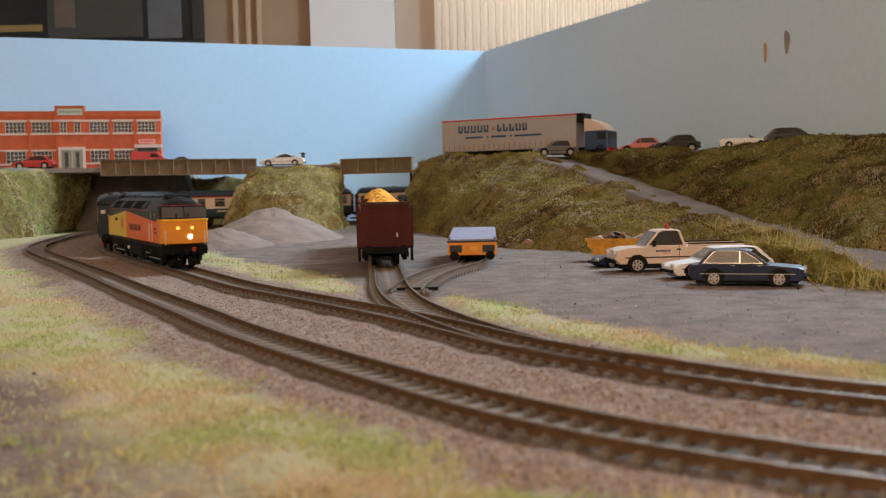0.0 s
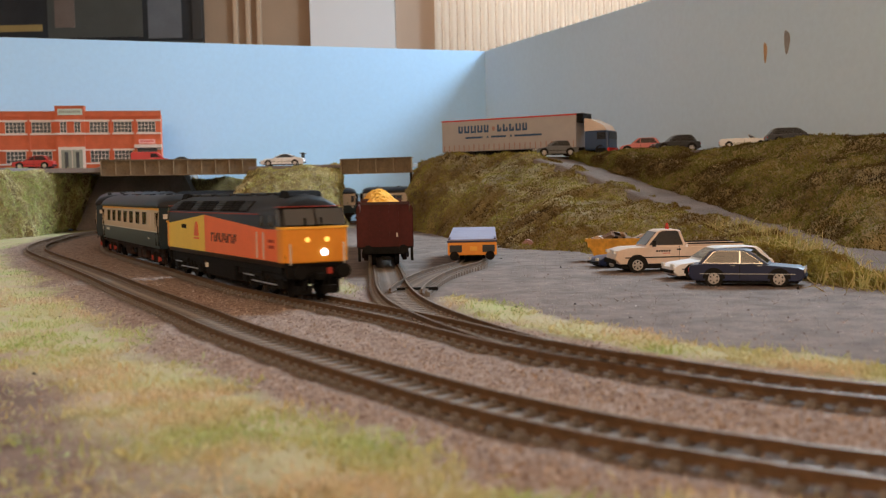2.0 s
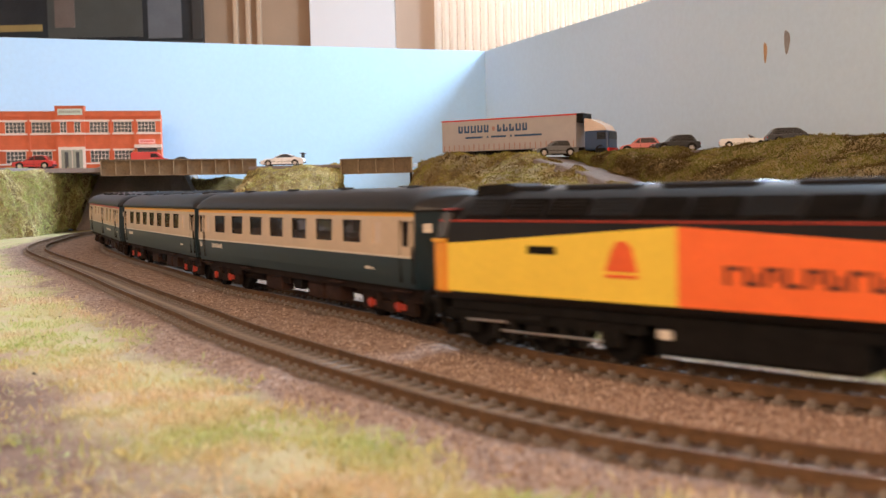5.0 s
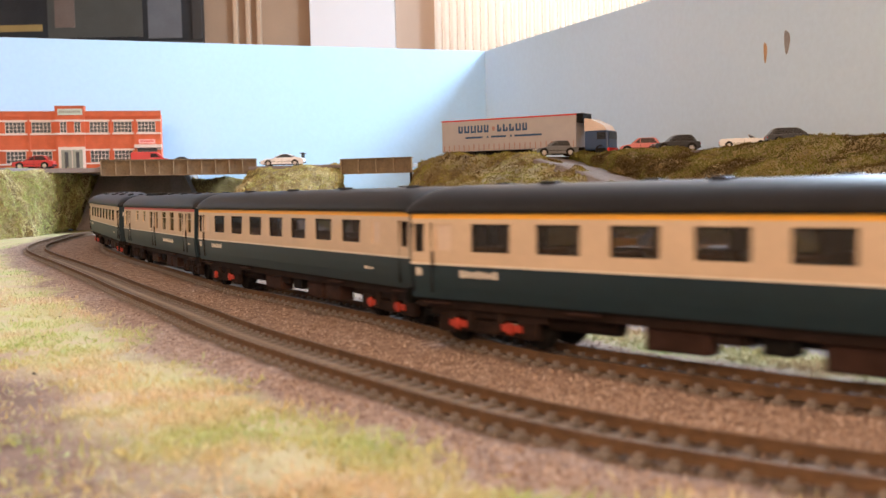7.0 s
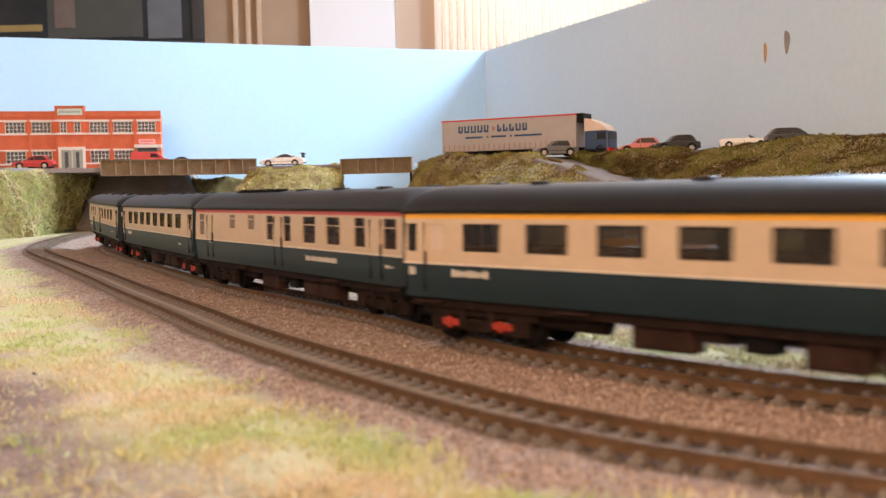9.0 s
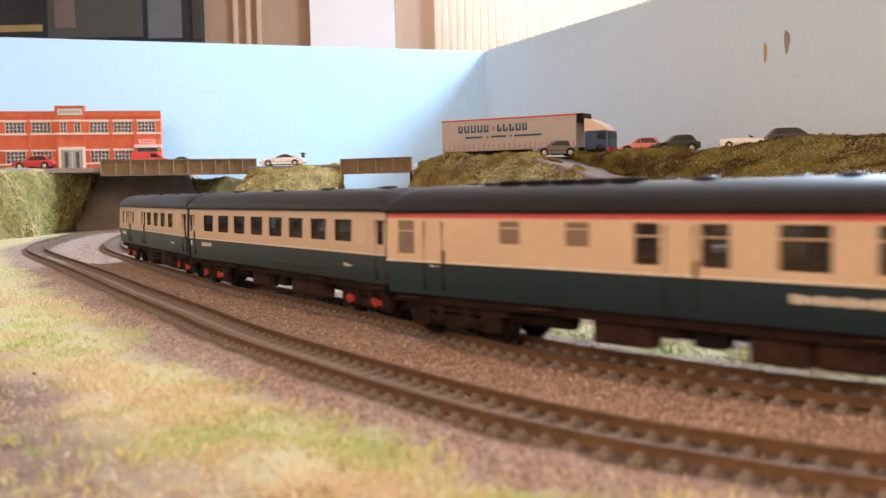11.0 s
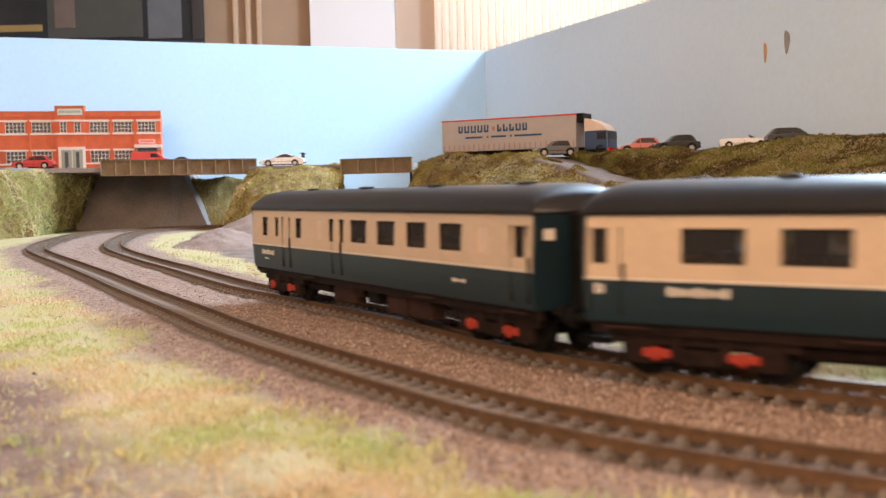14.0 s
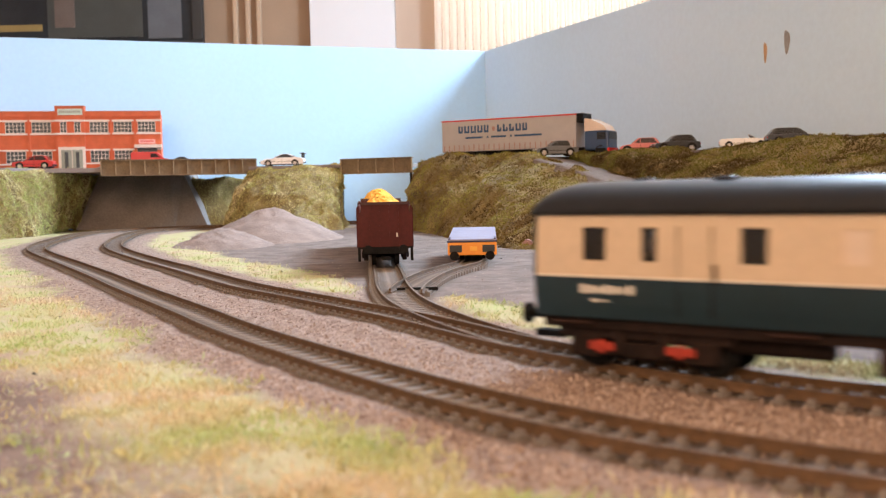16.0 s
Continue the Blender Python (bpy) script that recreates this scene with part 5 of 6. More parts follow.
PICKUP = ([(-0.5, 0.34), (-0.5, 0.60), (-0.05, 0.60), (0.18, 0.62), (0.40, 0.60), (0.48, 0.54), (0.5, 0.34), (0.46, 0.22), (-0.46, 0.22)], [(-0.06, 0.59), (-0.02, 0.97), (0.0, 1.0), (0.13, 1.0), (0.16, 0.97), (0.27, 0.60)])


def soften(bm, width):
    """Rounds the sharper edges of a moulded body."""
    bm.normal_update()
    edges = [ed for ed in bm.edges if len(ed.link_faces) == 2 and ed.calc_face_angle(0) > 0.25]
    bmesh.ops.bevel(bm, geom=edges, offset=width, segments=3, profile=0.6, affect="EDGES", clamp_overlap=True)


def car(label, m, shape, length, width, height, colour, glass, split=0.0, trim=None, category="car", group="parked cars", extras=None, base=(0.31, 0.30)):
    """A model car: rounded body, glasshouse with panes, wheels with hubs, lamps and bumpers."""
    e = empty("car" if category == "car" else category.replace(" ", "_"), m, label, category, group)
    prof, cabin = shape
    P = [(x * length, z * height) for x, z in prof]
    C = [(x * length, z * height) for x, z in cabin]
    cx, cz = 0.0, sum(z for _, z in P) / len(P)
    bm = bmesh.new()
    rings = []
    for y, k in ((-0.5, 0.955), (-0.485, 0.985), (-0.44, 1.0), (0.44, 1.0), (0.485, 0.985), (0.5, 0.955)):
        rings.append([(cx + (x - cx) * (0.5 + 0.5 * k), y * width, cz + (z - cz) * k) for x, z in P])
    loft(bm, rings)
    soften(bm, 0.0007)
    part("body", bm, colour, e, "", False)
    if shape is not VAN:
        bm = bmesh.new()
        zb, zt = min(z for _, z in C), max(z for _, z in C)
        loft(bm, [[(x, s * (width * 0.47 - width * 0.085 * (z - zb) / (zt - zb)), z) for x, z in C] for s in (-1, -0.8, 0.8, 1)])
        soften(bm, 0.0007)
        part("cabin", bm, colour, e)
    else:
        zb, zt = min(z for _, z in C), max(z for _, z in C)
    lean = 0.0 if shape is VAN else width * 0.085
    edge = width * (0.5 if shape is VAN else 0.47)

    def shrink(poly, f):
        ax, az = sum(x for x, _ in poly) / len(poly), sum(z for _, z in poly) / len(poly)
        return [(ax + (x - ax) * f, az + (z - az) * f) for x, z in poly]

    def clip(poly, lo, hi):
        """The part of the outline between two lengths."""
        out = []
        n = len(poly)
        for i in range(n):
            (xa, za), (xb, zb2) = poly[i], poly[(i + 1) % n]
            if lo <= xa <= hi:
                out.append((xa, za))
            for c in sorted((lo, hi), key=lambda c: abs(c - xa)):
                if (xa - c) * (xb - c) < 0:
                    out.append((c, za + (zb2 - za) * (c - xa) / (xb - xa)))
        return out

    glassy = shrink(C, 0.80)
    cuts = [(-1, split * length - 0.0004), (split * length + 0.0004, 1)] if split is not None else [(-1, 1)]
    for s in (-1, 1):
        for lo, hi in cuts:
            poly = clip(glassy, lo, hi)
            if len(poly) < 3:
                continue
            bm = bmesh.new()
            loft(bm, [[(x, s * (edge - lean * (z - zb) / (zt - zb) + d), z) for x, z in poly] for d in (-0.0006, 0.0002)])
            pane = part("side_window", bm, glass, e)
            if trim:
                bm = bmesh.new()
                big = shrink(poly, 1.07)
                k = len(poly)
                va = [bm.verts.new((x, s * (edge - lean * (z - zb) / (zt - zb) + 0.0003), z)) for x, z in poly]
                vb = [bm.verts.new((x, s * (edge - lean * (z - zb) / (zt - zb) + 0.0003), z)) for x, z in big]
                vc = [bm.verts.new((x, s * (edge - lean * (z - zb) / (zt - zb) - 0.0004), z)) for x, z in big]
                for i in range(k):
                    j = (i + 1) % k
                    bm.faces.new((va[i], va[j], vb[j], vb[i]))
                    bm.faces.new((vb[i], vb[j], vc[j], vc[i]))
                part("window_trim", bm, trim, pane)
    for (xa, za), (xb, zb2), nm in ((C[-1], C[-2], "windscreen"), (C[0], C[1], "rear_window")):
        bm = bmesh.new()
        o = 0.0003 if nm == "windscreen" else -0.0003
        f0, f1 = 0.12, 0.92
        q = []
        for f in (f0, f1):
            x, z = xa + (xb - xa) * f, za + (zb2 - za) * f
            w = (edge - lean * (z - zb) / (zt - zb)) * 0.90
            q.append((x, z, w))
        loft(bm, [[(q[0][0] + d, -q[0][2], q[0][1] + abs(d)), (q[0][0] + d, q[0][2], q[0][1] + abs(d)), (q[1][0] + d, q[1][2], q[1][1] + abs(d)), (q[1][0] + d, -q[1][2], q[1][1] + abs(d))] for d in (-o, o)])
        if not (nm == "rear_window" and shape in (VAN, OPEN)):
            part(nm, bm, glass, e)
    r = height * 0.24 if shape not in (VAN, PICKUP) else height * 0.20
    for wx in (base[0] * length, -base[1] * length):
        for s in (-1, 1):
            wh = empty("wheel", Matrix.Translation((wx, s * (width * 0.5 - 0.0016), r)), "", "")
            wh.parent = e
            bm = bmesh.new()
            cyl(bm, (0, 0, 0), "y", r, 0.0036, 20)
            part("tyre", bm, M["tyre"], wh)
            bm = bmesh.new()
            cyl(bm, (0, s * 0.0019, 0), "y", r * 0.20, 0.0008, 10)
            for k in range(20):
                a, b = 2 * math.pi * k / 20, 2 * math.pi * (k + 1) / 20
                loft(bm, [[(r * f * math.cos(g), y, r * f * math.sin(g)) for f in (0.50, 0.62)] + [(r * f * math.cos(g), y - s * 0.0006, r * f * math.sin(g)) for f in (0.62, 0.50)] for g, y in ((a, s * 0.0022), (b, s * 0.0022))])
            for k in range(6):
                a = 2 * math.pi * k / 6
                c, d = math.cos(a), math.sin(a)
                loft(bm, [[(r * f * c - h * d, y, r * f * d + h * c) for h, y in ((-0.0006, s * 0.0016), (0.0006, s * 0.0016), (0.0006, s * 0.0021), (-0.0006, s * 0.0021))] for f in (0.1, 0.54)])
            part("hub", bm, M["hub"], wh)
            # dark arch over the wheel
            bm = bmesh.new()
            arch = [(r * 1.22 * math.cos(math.pi * k / 12), r * 1.22 * math.sin(math.pi * k / 12)) for k in range(13)]
            loft(bm, [[(wx + x, y, r + z) for x, z in arch] for y in (s * (width * 0.5 - 0.004), s * (width * 0.5 + 0.0001))])
            part("wheel_arch", bm, M["tyre"], e)
    zl = height * (0.46 if shape is not PICKUP else 0.50)
    for s in (-1, 1):
        boxed("headlight", (length * 0.485, length * 0.5 + 0.0002, min(s * width * 0.25, s * width * 0.45), max(s * width * 0.25, s * width * 0.45), zl - 0.0008, zl + 0.0010), M["lamp_white"], e)
        boxed("tail_light", (-length * 0.5 - 0.0002, -length * 0.485, min(s * width * 0.28, s * width * 0.46), max(s * width * 0.28, s * width * 0.46), zl - 0.0006, zl + 0.0012), M["lamp_red"], e)
        boxed("door_line", (split * length - 0.0001 if split is not None else -0.0001, split * length + 0.0002 if split is not None else 0.0001, min(s * (width * 0.5 + 0.0001), s * (width * 0.5 - 0.0006)), max(s * (width * 0.5 + 0.0001), s * (width * 0.5 - 0.0006)), height * 0.24, height * 0.62), M["tyre"], e)
        boxed("side_strip", (-length * 0.40, length * 0.42, min(s * (width * 0.5 + 0.0003), s * (width * 0.5 - 0.0004)), max(s * (width * 0.5 + 0.0003), s * (width * 0.5 - 0.0004)), height * 0.36, height * 0.385), trim or M["tyre"], e)
    for x0, x1, nm in ((length * 0.488, length * 0.512, "front_bumper"), (-length * 0.512, -length * 0.488, "rear_bumper")):
        bm = bmesh.new()
        box(bm, x0, x1, -width * 0.47, width * 0.47, height * 0.24, height * 0.34, 0.0004)
        part(nm, bm, M["tyre"], e)
    boxed("underside", (-length * 0.44, length * 0.44, -width * 0.40, width * 0.40, height * 0.11, height * 0.24), M["tyre"], e)
    if extras:
        extras(e, length, width, height)
    return e


def facing(x, y, z, dx, dy):
    return pose(x, y, z, 0, 0, math.degrees(math.atan2(dy, dx)))


YZ = -0.0058


def saloon_extras(e, l, w, h):
    bm = bmesh.new()
    box(bm, l * 0.499, l * 0.512, -w * 0.2, w * 0.2, h * 0.40, h * 0.56)
    part("grille", bm, M["chrome"], e, "chrome radiator grille")
    for s in (-1, 1):
        for x in (-0.13, 0.10):
            boxed("door_handle", (x * l, x * l + 0.0025, min(s * w * 0.5, s * (w * 0.5 + 0.0005)), max(s * w * 0.5, s * (w * 0.5 + 0.0005)), h * 0.58, h * 0.61), M["chrome"], e)


def pickup_extras(e, l, w, h):
    bm = bmesh.new()
    for s in (-1, 1):
        box(bm, -l * 0.5, -l * 0.07, min(s * w * 0.49, s * w * 0.43), max(s * w * 0.49, s * w * 0.43), h * 0.59, h * 0.655, 0.0004)
    box(bm, -l * 0.5, -l * 0.475, -w * 0.43, w * 0.43, h * 0.59, h * 0.655)
    part("bed_wall", bm, M["ivory_paint"], e)
    for s in (-1, 1):
        boxed("bed_rail", (-l * 0.5, -l * 0.07, s * w * 0.46 - 0.0010, s * w * 0.46 + 0.0010, h * 0.657, h * 0.685), M["tyre"], e, 0.0, "dark load bed rail")
    bm = bmesh.new()
    cyl(bm, (l * 0.05, 0, h * 1.03), "z", 0.0012, 0.0014, 12)
    cyl(bm, (l * 0.05, 0, h * 1.10), "z", 0.0011, 0.0022, 12, 0.0007)
    part("beacon", bm, M["lamp_red"], e, "orange-red roof beacon")
    for s in (-1, 1):
        boxed("mirror", (l * 0.19, l * 0.21, min(s * w * 0.5, s * w * 0.60), max(s * w * 0.5, s * w * 0.60), h * 0.62, h * 0.76), M["tyre"], e)
        boxed("door_handle", (-l * 0.01, l * 0.02, min(s * w * 0.5, s * (w * 0.5 + 0.0006)), max(s * w * 0.5, s * (w * 0.5 + 0.0006)), h * 0.53, h * 0.56), M["tyre"], e)
        y = s * (w * 0.5 + 0.0002)
        for k in range(6):
            boxed("lettering", (l * 0.07 + k * 0.0016, l * 0.07 + k * 0.0016 + 0.0011, min(y, y - s * 0.0004), max(y, y - s * 0.0004), h * 0.495, h * 0.535), M["dark"], e)
        boxed("emblem", (l * 0.075, l * 0.13, min(y, y - s * 0.0004), max(y, y - s * 0.0004), h * 0.455, h * 0.47), M["lamp_red"], e)


def spoiler(e, l, w, h):
    bm = bmesh.new()
    box(bm, -l * 0.52, -l * 0.42, -w * 0.48, w * 0.48, h * 0.98, h * 1.05)
    for s in (-1, 1):
        box(bm, -l * 0.49, -l * 0.45, s * w * 0.3 - 0.0004, s * w * 0.3 + 0.0004, h * 0.64, h * 0.99)
    part("spoiler", bm, M["dark_car_paint"], e)


car("dark blue saloon car with chrome window trim, parked in the yard", facing(0.1625, 0.5590, YZ, 0.93, -0.36), SALOON, 0.0590, 0.0230, 0.0198, M["navy_paint"], M["glass"], -0.05, M["chrome"], extras=saloon_extras, base=(0.285, 0.275))
car("white estate car parked behind the blue saloon", facing(0.1590, 0.608, YZ, -0.98, -0.12), HATCH, 0.060, 0.0225, 0.0188, M["white_car_paint"], M["glass"], -0.05)
car("cream pickup truck with orange roof beacon, parked in the yard", facing(0.1470, 0.668, YZ, -0.995, -0.06), PICKUP, 0.0820, 0.0270, 0.0270, M["ivory_paint"], M["glass"], None, category="pickup truck", extras=pickup_extras, base=(0.325, 0.27))
car("small bright blue car half hidden behind the pickup", facing(0.1255, 0.712, YZ, -0.96, -0.2), SPORTS, 0.050, 0.021, 0.0135, M["navy_paint"], M["glass"])
car("grey hatchback at the top of the ramp", facing(0.1375, 1.262, 0.0868, -0.95, -0.1), HATCH, 0.052, 0.0215, 0.0185, M["grey_car_paint"], M["glass"])
car("pinkish red hatchback on the upper road", facing(0.234, 1.235, 0.0868, -0.9, 0.15), HATCH, 0.048, 0.021, 0.0185, M["pink_car_paint"], M["glass"])
car("black saloon car on the upper road", facing(0.2705, 1.213, 0.0868, -0.9, -0.05), SALOON, 0.053, 0.0215, 0.0200, M["dark_car_paint"], M["glass"], -0.05)
car("white open convertible on the upper road", facing(0.323, 1.118, 0.0868, 0.95, -0.3), OPEN, 0.052, 0.0215, 0.0140, M["white_car_paint"], M["glass"], None)
car("dark estate car on the upper road", facing(0.3595, 1.072, 0.0868, 0.9, -0.1), HATCH, 0.055, 0.0215, 0.0180, M["dark_car_paint"], M["glass"], -0.05)
car("white sports car with black rear spoiler on the bank", facing(-0.2255, 1.500, 0.0885, -0.97, 0.0), SPORTS, 0.062, 0.023, 0.0175, M["white_car_paint"], M["glass"], None, extras=spoiler)
car("red saloon car in front of the brick building", facing(-0.5565, 1.44, 0.090, -0.97, -0.1), SALOON, 0.054, 0.022, 0.0185, M["red_car_paint"], M["glass"], -0.05)
car("red delivery van beside the brick building", facing(-0.4135, 1.505, 0.0905, 0.97, 0.2), VAN, 0.056, 0.022, 0.0225, M["red_car_paint"], M["glass"], None, category="van")
car("grey car behind the girder bridge", facing(-0.372, 1.525, 0.0905, 0.97, 0.2), SPORTS, 0.046, 0.021, 0.0155, M["grey_car_paint"], M["glass"], None)


# ---- articulated lorry on the upper road ----
def lorry():
    a, b = Vector((0.002, 1.34, 0)), Vector((0.1609, 1.25, 0))
    d = (b - a).normalized()
    m = facing(a.x, a.y, 0.0865, d.x, d.y)
    ln = (b - a).length
    e = empty("lorry", m, "articulated lorry with grey curtain-sided trailer and blue cab", "lorry")
    w = 0.032
    boxed("trailer_body", (0, ln, 0, w, 0.0105, 0.0490), M["trailer"], e, 0.0006, "pale grey curtain-sided trailer body")
    boxed("top_rail", (-0.0004, ln + 0.0004, -0.0004, w + 0.0004, 0.0485, 0.0502), M["lamp_red"], e, 0.0, "red top rail")
    for k in range(26):
        x = ln * (k + 0.5) / 26
        boxed("curtain_strap", (x - 0.0005, x + 0.0005, -0.0005, 0.0004, 0.0110, 0.0190), M["strap"], e)
    x = 0.024
    for wd in (0.0075, 0.0085, 0.0085, 0.0085, 0.0075, -0.010, 0.007, 0.0078, 0.0078, 0.0085, 0.0075):
        if wd < 0:
            boxed("lettering", (x + 0.003, x + 0.0068, -0.0004, 0.0003, 0.0350, 0.0400), M["strap"], e)
            x += 0.0100
            continue
        bm = bmesh.new()
        box(bm, x, x + 0.0022, -0.0005, 0.0003, 0.0335, 0.0425)
        box(bm, x + 0.0022, x + wd - 0.0014, -0.0005, 0.0003, 0.0335, 0.0358)
        box(bm, x + wd - 0.0034, x + wd - 0.0014, -0.00045, 0.0003, 0.0358, 0.0425 if int(wd * 1e4) % 2 else 0.0385)
        part("lettering", bm, M["sign_blue"], e, "dark blue firm's name reduced to blocks")
        x += wd + 0.0008
    for x, wd in ((0.034, 0.024), (0.064, 0.002), (0.070, 0.020), (0.096, 0.002), (0.102, 0.036)):
        boxed("lettering", (x, x + wd, -0.0004, 0.0003, 0.0265, 0.0288), M["sign_blue"], e)
    boxed("headboard", (ln + 0.0002, ln + 0.0080, 0.002, w - 0.002, 0.0395, 0.0505), M["dark"], e)
    boxed("chassis", (0.004, ln + 0.006, 0.006, w - 0.006, 0.0068, 0.0104), M["dark"], e)
    for x in (0.022, 0.038, 0.054, ln - 0.012):
        for y in (0.003, w - 0.003):
            bm = bmesh.new()
            cyl(bm, (x, y, 0.0062), "y", 0.0062, 0.005, 18)
            part("wheel", bm, M["tyre"], e)
    cab = boxed("cab", (ln + 0.010, ln + 0.040, 0.0005, w - 0.0005, 0.0060, 0.0290), M["truck_blue"], e, 0.0022, "dark blue cab")
    bm = bmesh.new()
    loft(bm, [[(ln + 0.010, y, 0.0290), (ln + 0.010, y, 0.0440), (ln + 0.018, y, 0.0430), (ln + 0.034, y, 0.0350), (ln + 0.038, y, 0.0290)] for y in (0.001, w - 0.001)])
    part("wind_deflector", bm, M["ivory_paint"], e, "cream roof wind deflector")
    boxed("windscreen", (ln + 0.0395, ln + 0.0404, 0.003, w - 0.003, 0.0185, 0.0275), M["glass"], cab)
    boxed("side_window", (ln + 0.026, ln + 0.037, 0.0000, 0.0008, 0.0185, 0.0270), M["glass"], cab)
    for x in (ln + 0.030,):
        for y in (0.003, w - 0.003):
            bm = bmesh.new()
            cyl(bm, (x, y, 0.0062), "y", 0.0062, 0.005, 18)
            part("wheel", bm, M["tyre"], e)
    boxed("front_bumper", (ln + 0.0385, ln + 0.0412, 0.001, w - 0.001, 0.0040, 0.0085), M["lamp_red"], e)
    return e


M["trailer"] = material("pale_grey_tarpaulin", (0.42, 0.38, 0.36), 0.6, var=0.05, scale=40, bump=0.2, bscale=90)
M["strap"] = material("dull_red_strap", (0.36, 0.20, 0.17), 0.7, var=0.1)
M["sign_blue"] = material("dark_blue_lettering", (0.02, 0.07, 0.16), 0.5, var=0.05)
lorry()


# ---- brick building ----
M["brick"] = material("orange_red_brick", (0.58, 0.135, 0.055), 0.85, var=0.15, scale=90, bump=0.3, bscale=900)
M["band"] = material("off_white_render", (0.74, 0.66, 0.60), 0.8, var=0.06, scale=60)
M["pane"] = material("dark_window_pane", (0.07, 0.08, 0.085), 0.15, var=0.2, scale=80)
M["doorgreen"] = material("grey_green_door", (0.30, 0.33, 0.28), 0.6, var=0.1)


def building():
    a, b = Vector((-0.6331, 1.51, 0)), Vector((-0.4137, 1.56, 0))
    d = (b - a).normalized()
    e = empty("office_building", facing(b.x, b.y, 0.0895, d.x, d.y), "two-storey orange brick works building with white window bands", "building")
    k = 0.000775

    def u(px):
        return (px - 287) * k

    L0 = u(-120)
    boxed("wall", (L0, 0, 0.0, 0.060, 0, 0.0830), M["brick"], e, 0, "orange-red brick walls")
    boxed("central_bay", (u(97), u(149), -0.0035, 0.02, 0, 0.0930), M["brick"], e, 0, "projecting brick centre bay")
    boxed("roof", (L0 + 0.002, -0.002, 0.002, 0.058, 0.0830, 0.0842), M["concrete"], e)
    boxed("parapet", (L0 - 0.0005, 0.0006, -0.0010, 0.0030, 0.0785, 0.0855), M["brick"], e)
    boxed("coping", (L0 - 0.001, 0.0010, -0.0014, 0.0034, 0.0855, 0.0866), M["capping"], e)
    boxed("coping", (u(96), u(150), -0.0044, 0.02, 0.0930, 0.0941), M["capping"], e)
    for z0, z1 in ((0.0712, 0.0738), (0.0522, 0.0548), (0.0292, 0.0312), (0.0092, 0.0112)):
        for x0, x1 in ((L0, u(97)), (u(149), 0.0004)):
            if z0 < 0.02 and x1 > -0.02:
                x1 = u(238)
            boxed("white_band", (x0, x1, -0.0012, 0.001, z0, z1), M["band"], e)
        if z0 > 0.05:
            boxed("white_band", (u(97) - 0.0003, u(149) + 0.0003, -0.0047, -0.0034, z0, z1), M["band"], e)
    boxed("sign_board", (u(102), u(146), -0.0044, -0.0033, 0.0805, 0.0895), M["sign_pale"], e, 0, "pale blue-green sign board")
    for j in range(11):
        boxed("lettering", (u(105 + j * 3.5), u(105 + j * 3.5 + 2.4), -0.0047, -0.0043, 0.0835, 0.0868), M["doorgreen"], e)

    def win(p0, p1, z0, z1, cols, y):
        w = boxed("window", (u(p0), u(p1), y - 0.0003, y + 0.0006, z0, z1), M["pane"], e)
        bm = bmesh.new()
        t = 0.0006
        for i in range(cols + 1):
            x = u(p0) + (u(p1) - u(p0)) * i / cols
            box(bm, x - t / 2, x + t / 2, y - 0.0009, y - 0.0002, z0, z1)
        for i in range(4):
            z = z0 + (z1 - z0) * i / 3
            box(bm, u(p0), u(p1), y - 0.00085, y - 0.0002, z - t / 2, z + t / 2)
        part("window_frame", bm, M["band"], w)

    for p0, p1 in ((-105, -70), (-58, -24), (9, 43), (55, 89), (158, 191), (201, 234), (245, 277)):
        win(p0, p1, 0.0552, 0.0708, 5, 0.0)
        if p0 < 240:
            win(p0, p1, 0.0118, 0.0288, 5, 0.0)
    for p0, p1 in ((106, 117), (131, 142)):
        win(p0, p1, 0.0552, 0.0708, 2, -0.0035)
    for x0, x1 in ((L0, L0 + 0.003), (u(48), u(52)), (u(194), u(198)), (u(238), u(242))):
        boxed("pilaster", (x0, x1, -0.0016, 0.001, 0.0, 0.083), M["brick"], e)
    # entrance
    boxed("door_surround", (u(101), u(149), -0.0050, -0.0034, 0.0, 0.0345), M["band"], e)
    for p0, p1 in ((106, 124.5), (126, 144)):
        dr = boxed("door", (u(p0), u(p1), -0.0056, -0.0048, 0.0006, 0.0300), M["doorgreen"], e)
        boxed("door_pane", (u(p0 + 6), u(p1 - 6), -0.0060, -0.0055, 0.004, 0.027), M["pane"], dr)
    # porch, pink sign and side wing
    boxed("porch_roof", (u(238), 0.001, -0.014, 0.0, 0.0320, 0.0365), M["band"], e)
    boxed("porch_window", (u(243), u(279), -0.0014, 0.0002, 0.0230, 0.0318), M["pane"], e)
    boxed("sign_board", (u(246), u(276), -0.0016, 0.0002, 0.0385, 0.0445), M["sign_pink"], e, 0, "pale pink sign board")
    for j in range(8):
        boxed("lettering", (u(249 + j * 3.1), u(251 + j * 3.1), -0.0020, -0.0014, 0.0405, 0.0428), M["lamp_red"], e)
    return e


M["capping"] = material("pinkish_coping", (0.55, 0.25, 0.16), 0.85, var=0.1)
M["sign_pale"] = material("pale_sign", (0.50, 0.62, 0.56), 0.6, var=0.05)
M["sign_pink"] = material("pink_sign", (0.75, 0.42, 0.40), 0.6, var=0.05)
building()
bm = bmesh.new()
box(bm, -0.648, -0.627, 1.46, 1.475, 0.0895, 0.1245, 0.0008)
box(bm, -0.650, -0.625, 1.458, 1.477, 0.1245, 0.1262)
tagged(part("kiosk", bm, M["sign_pale"]), "small pale grey-blue kiosk beside the street", "kiosk")


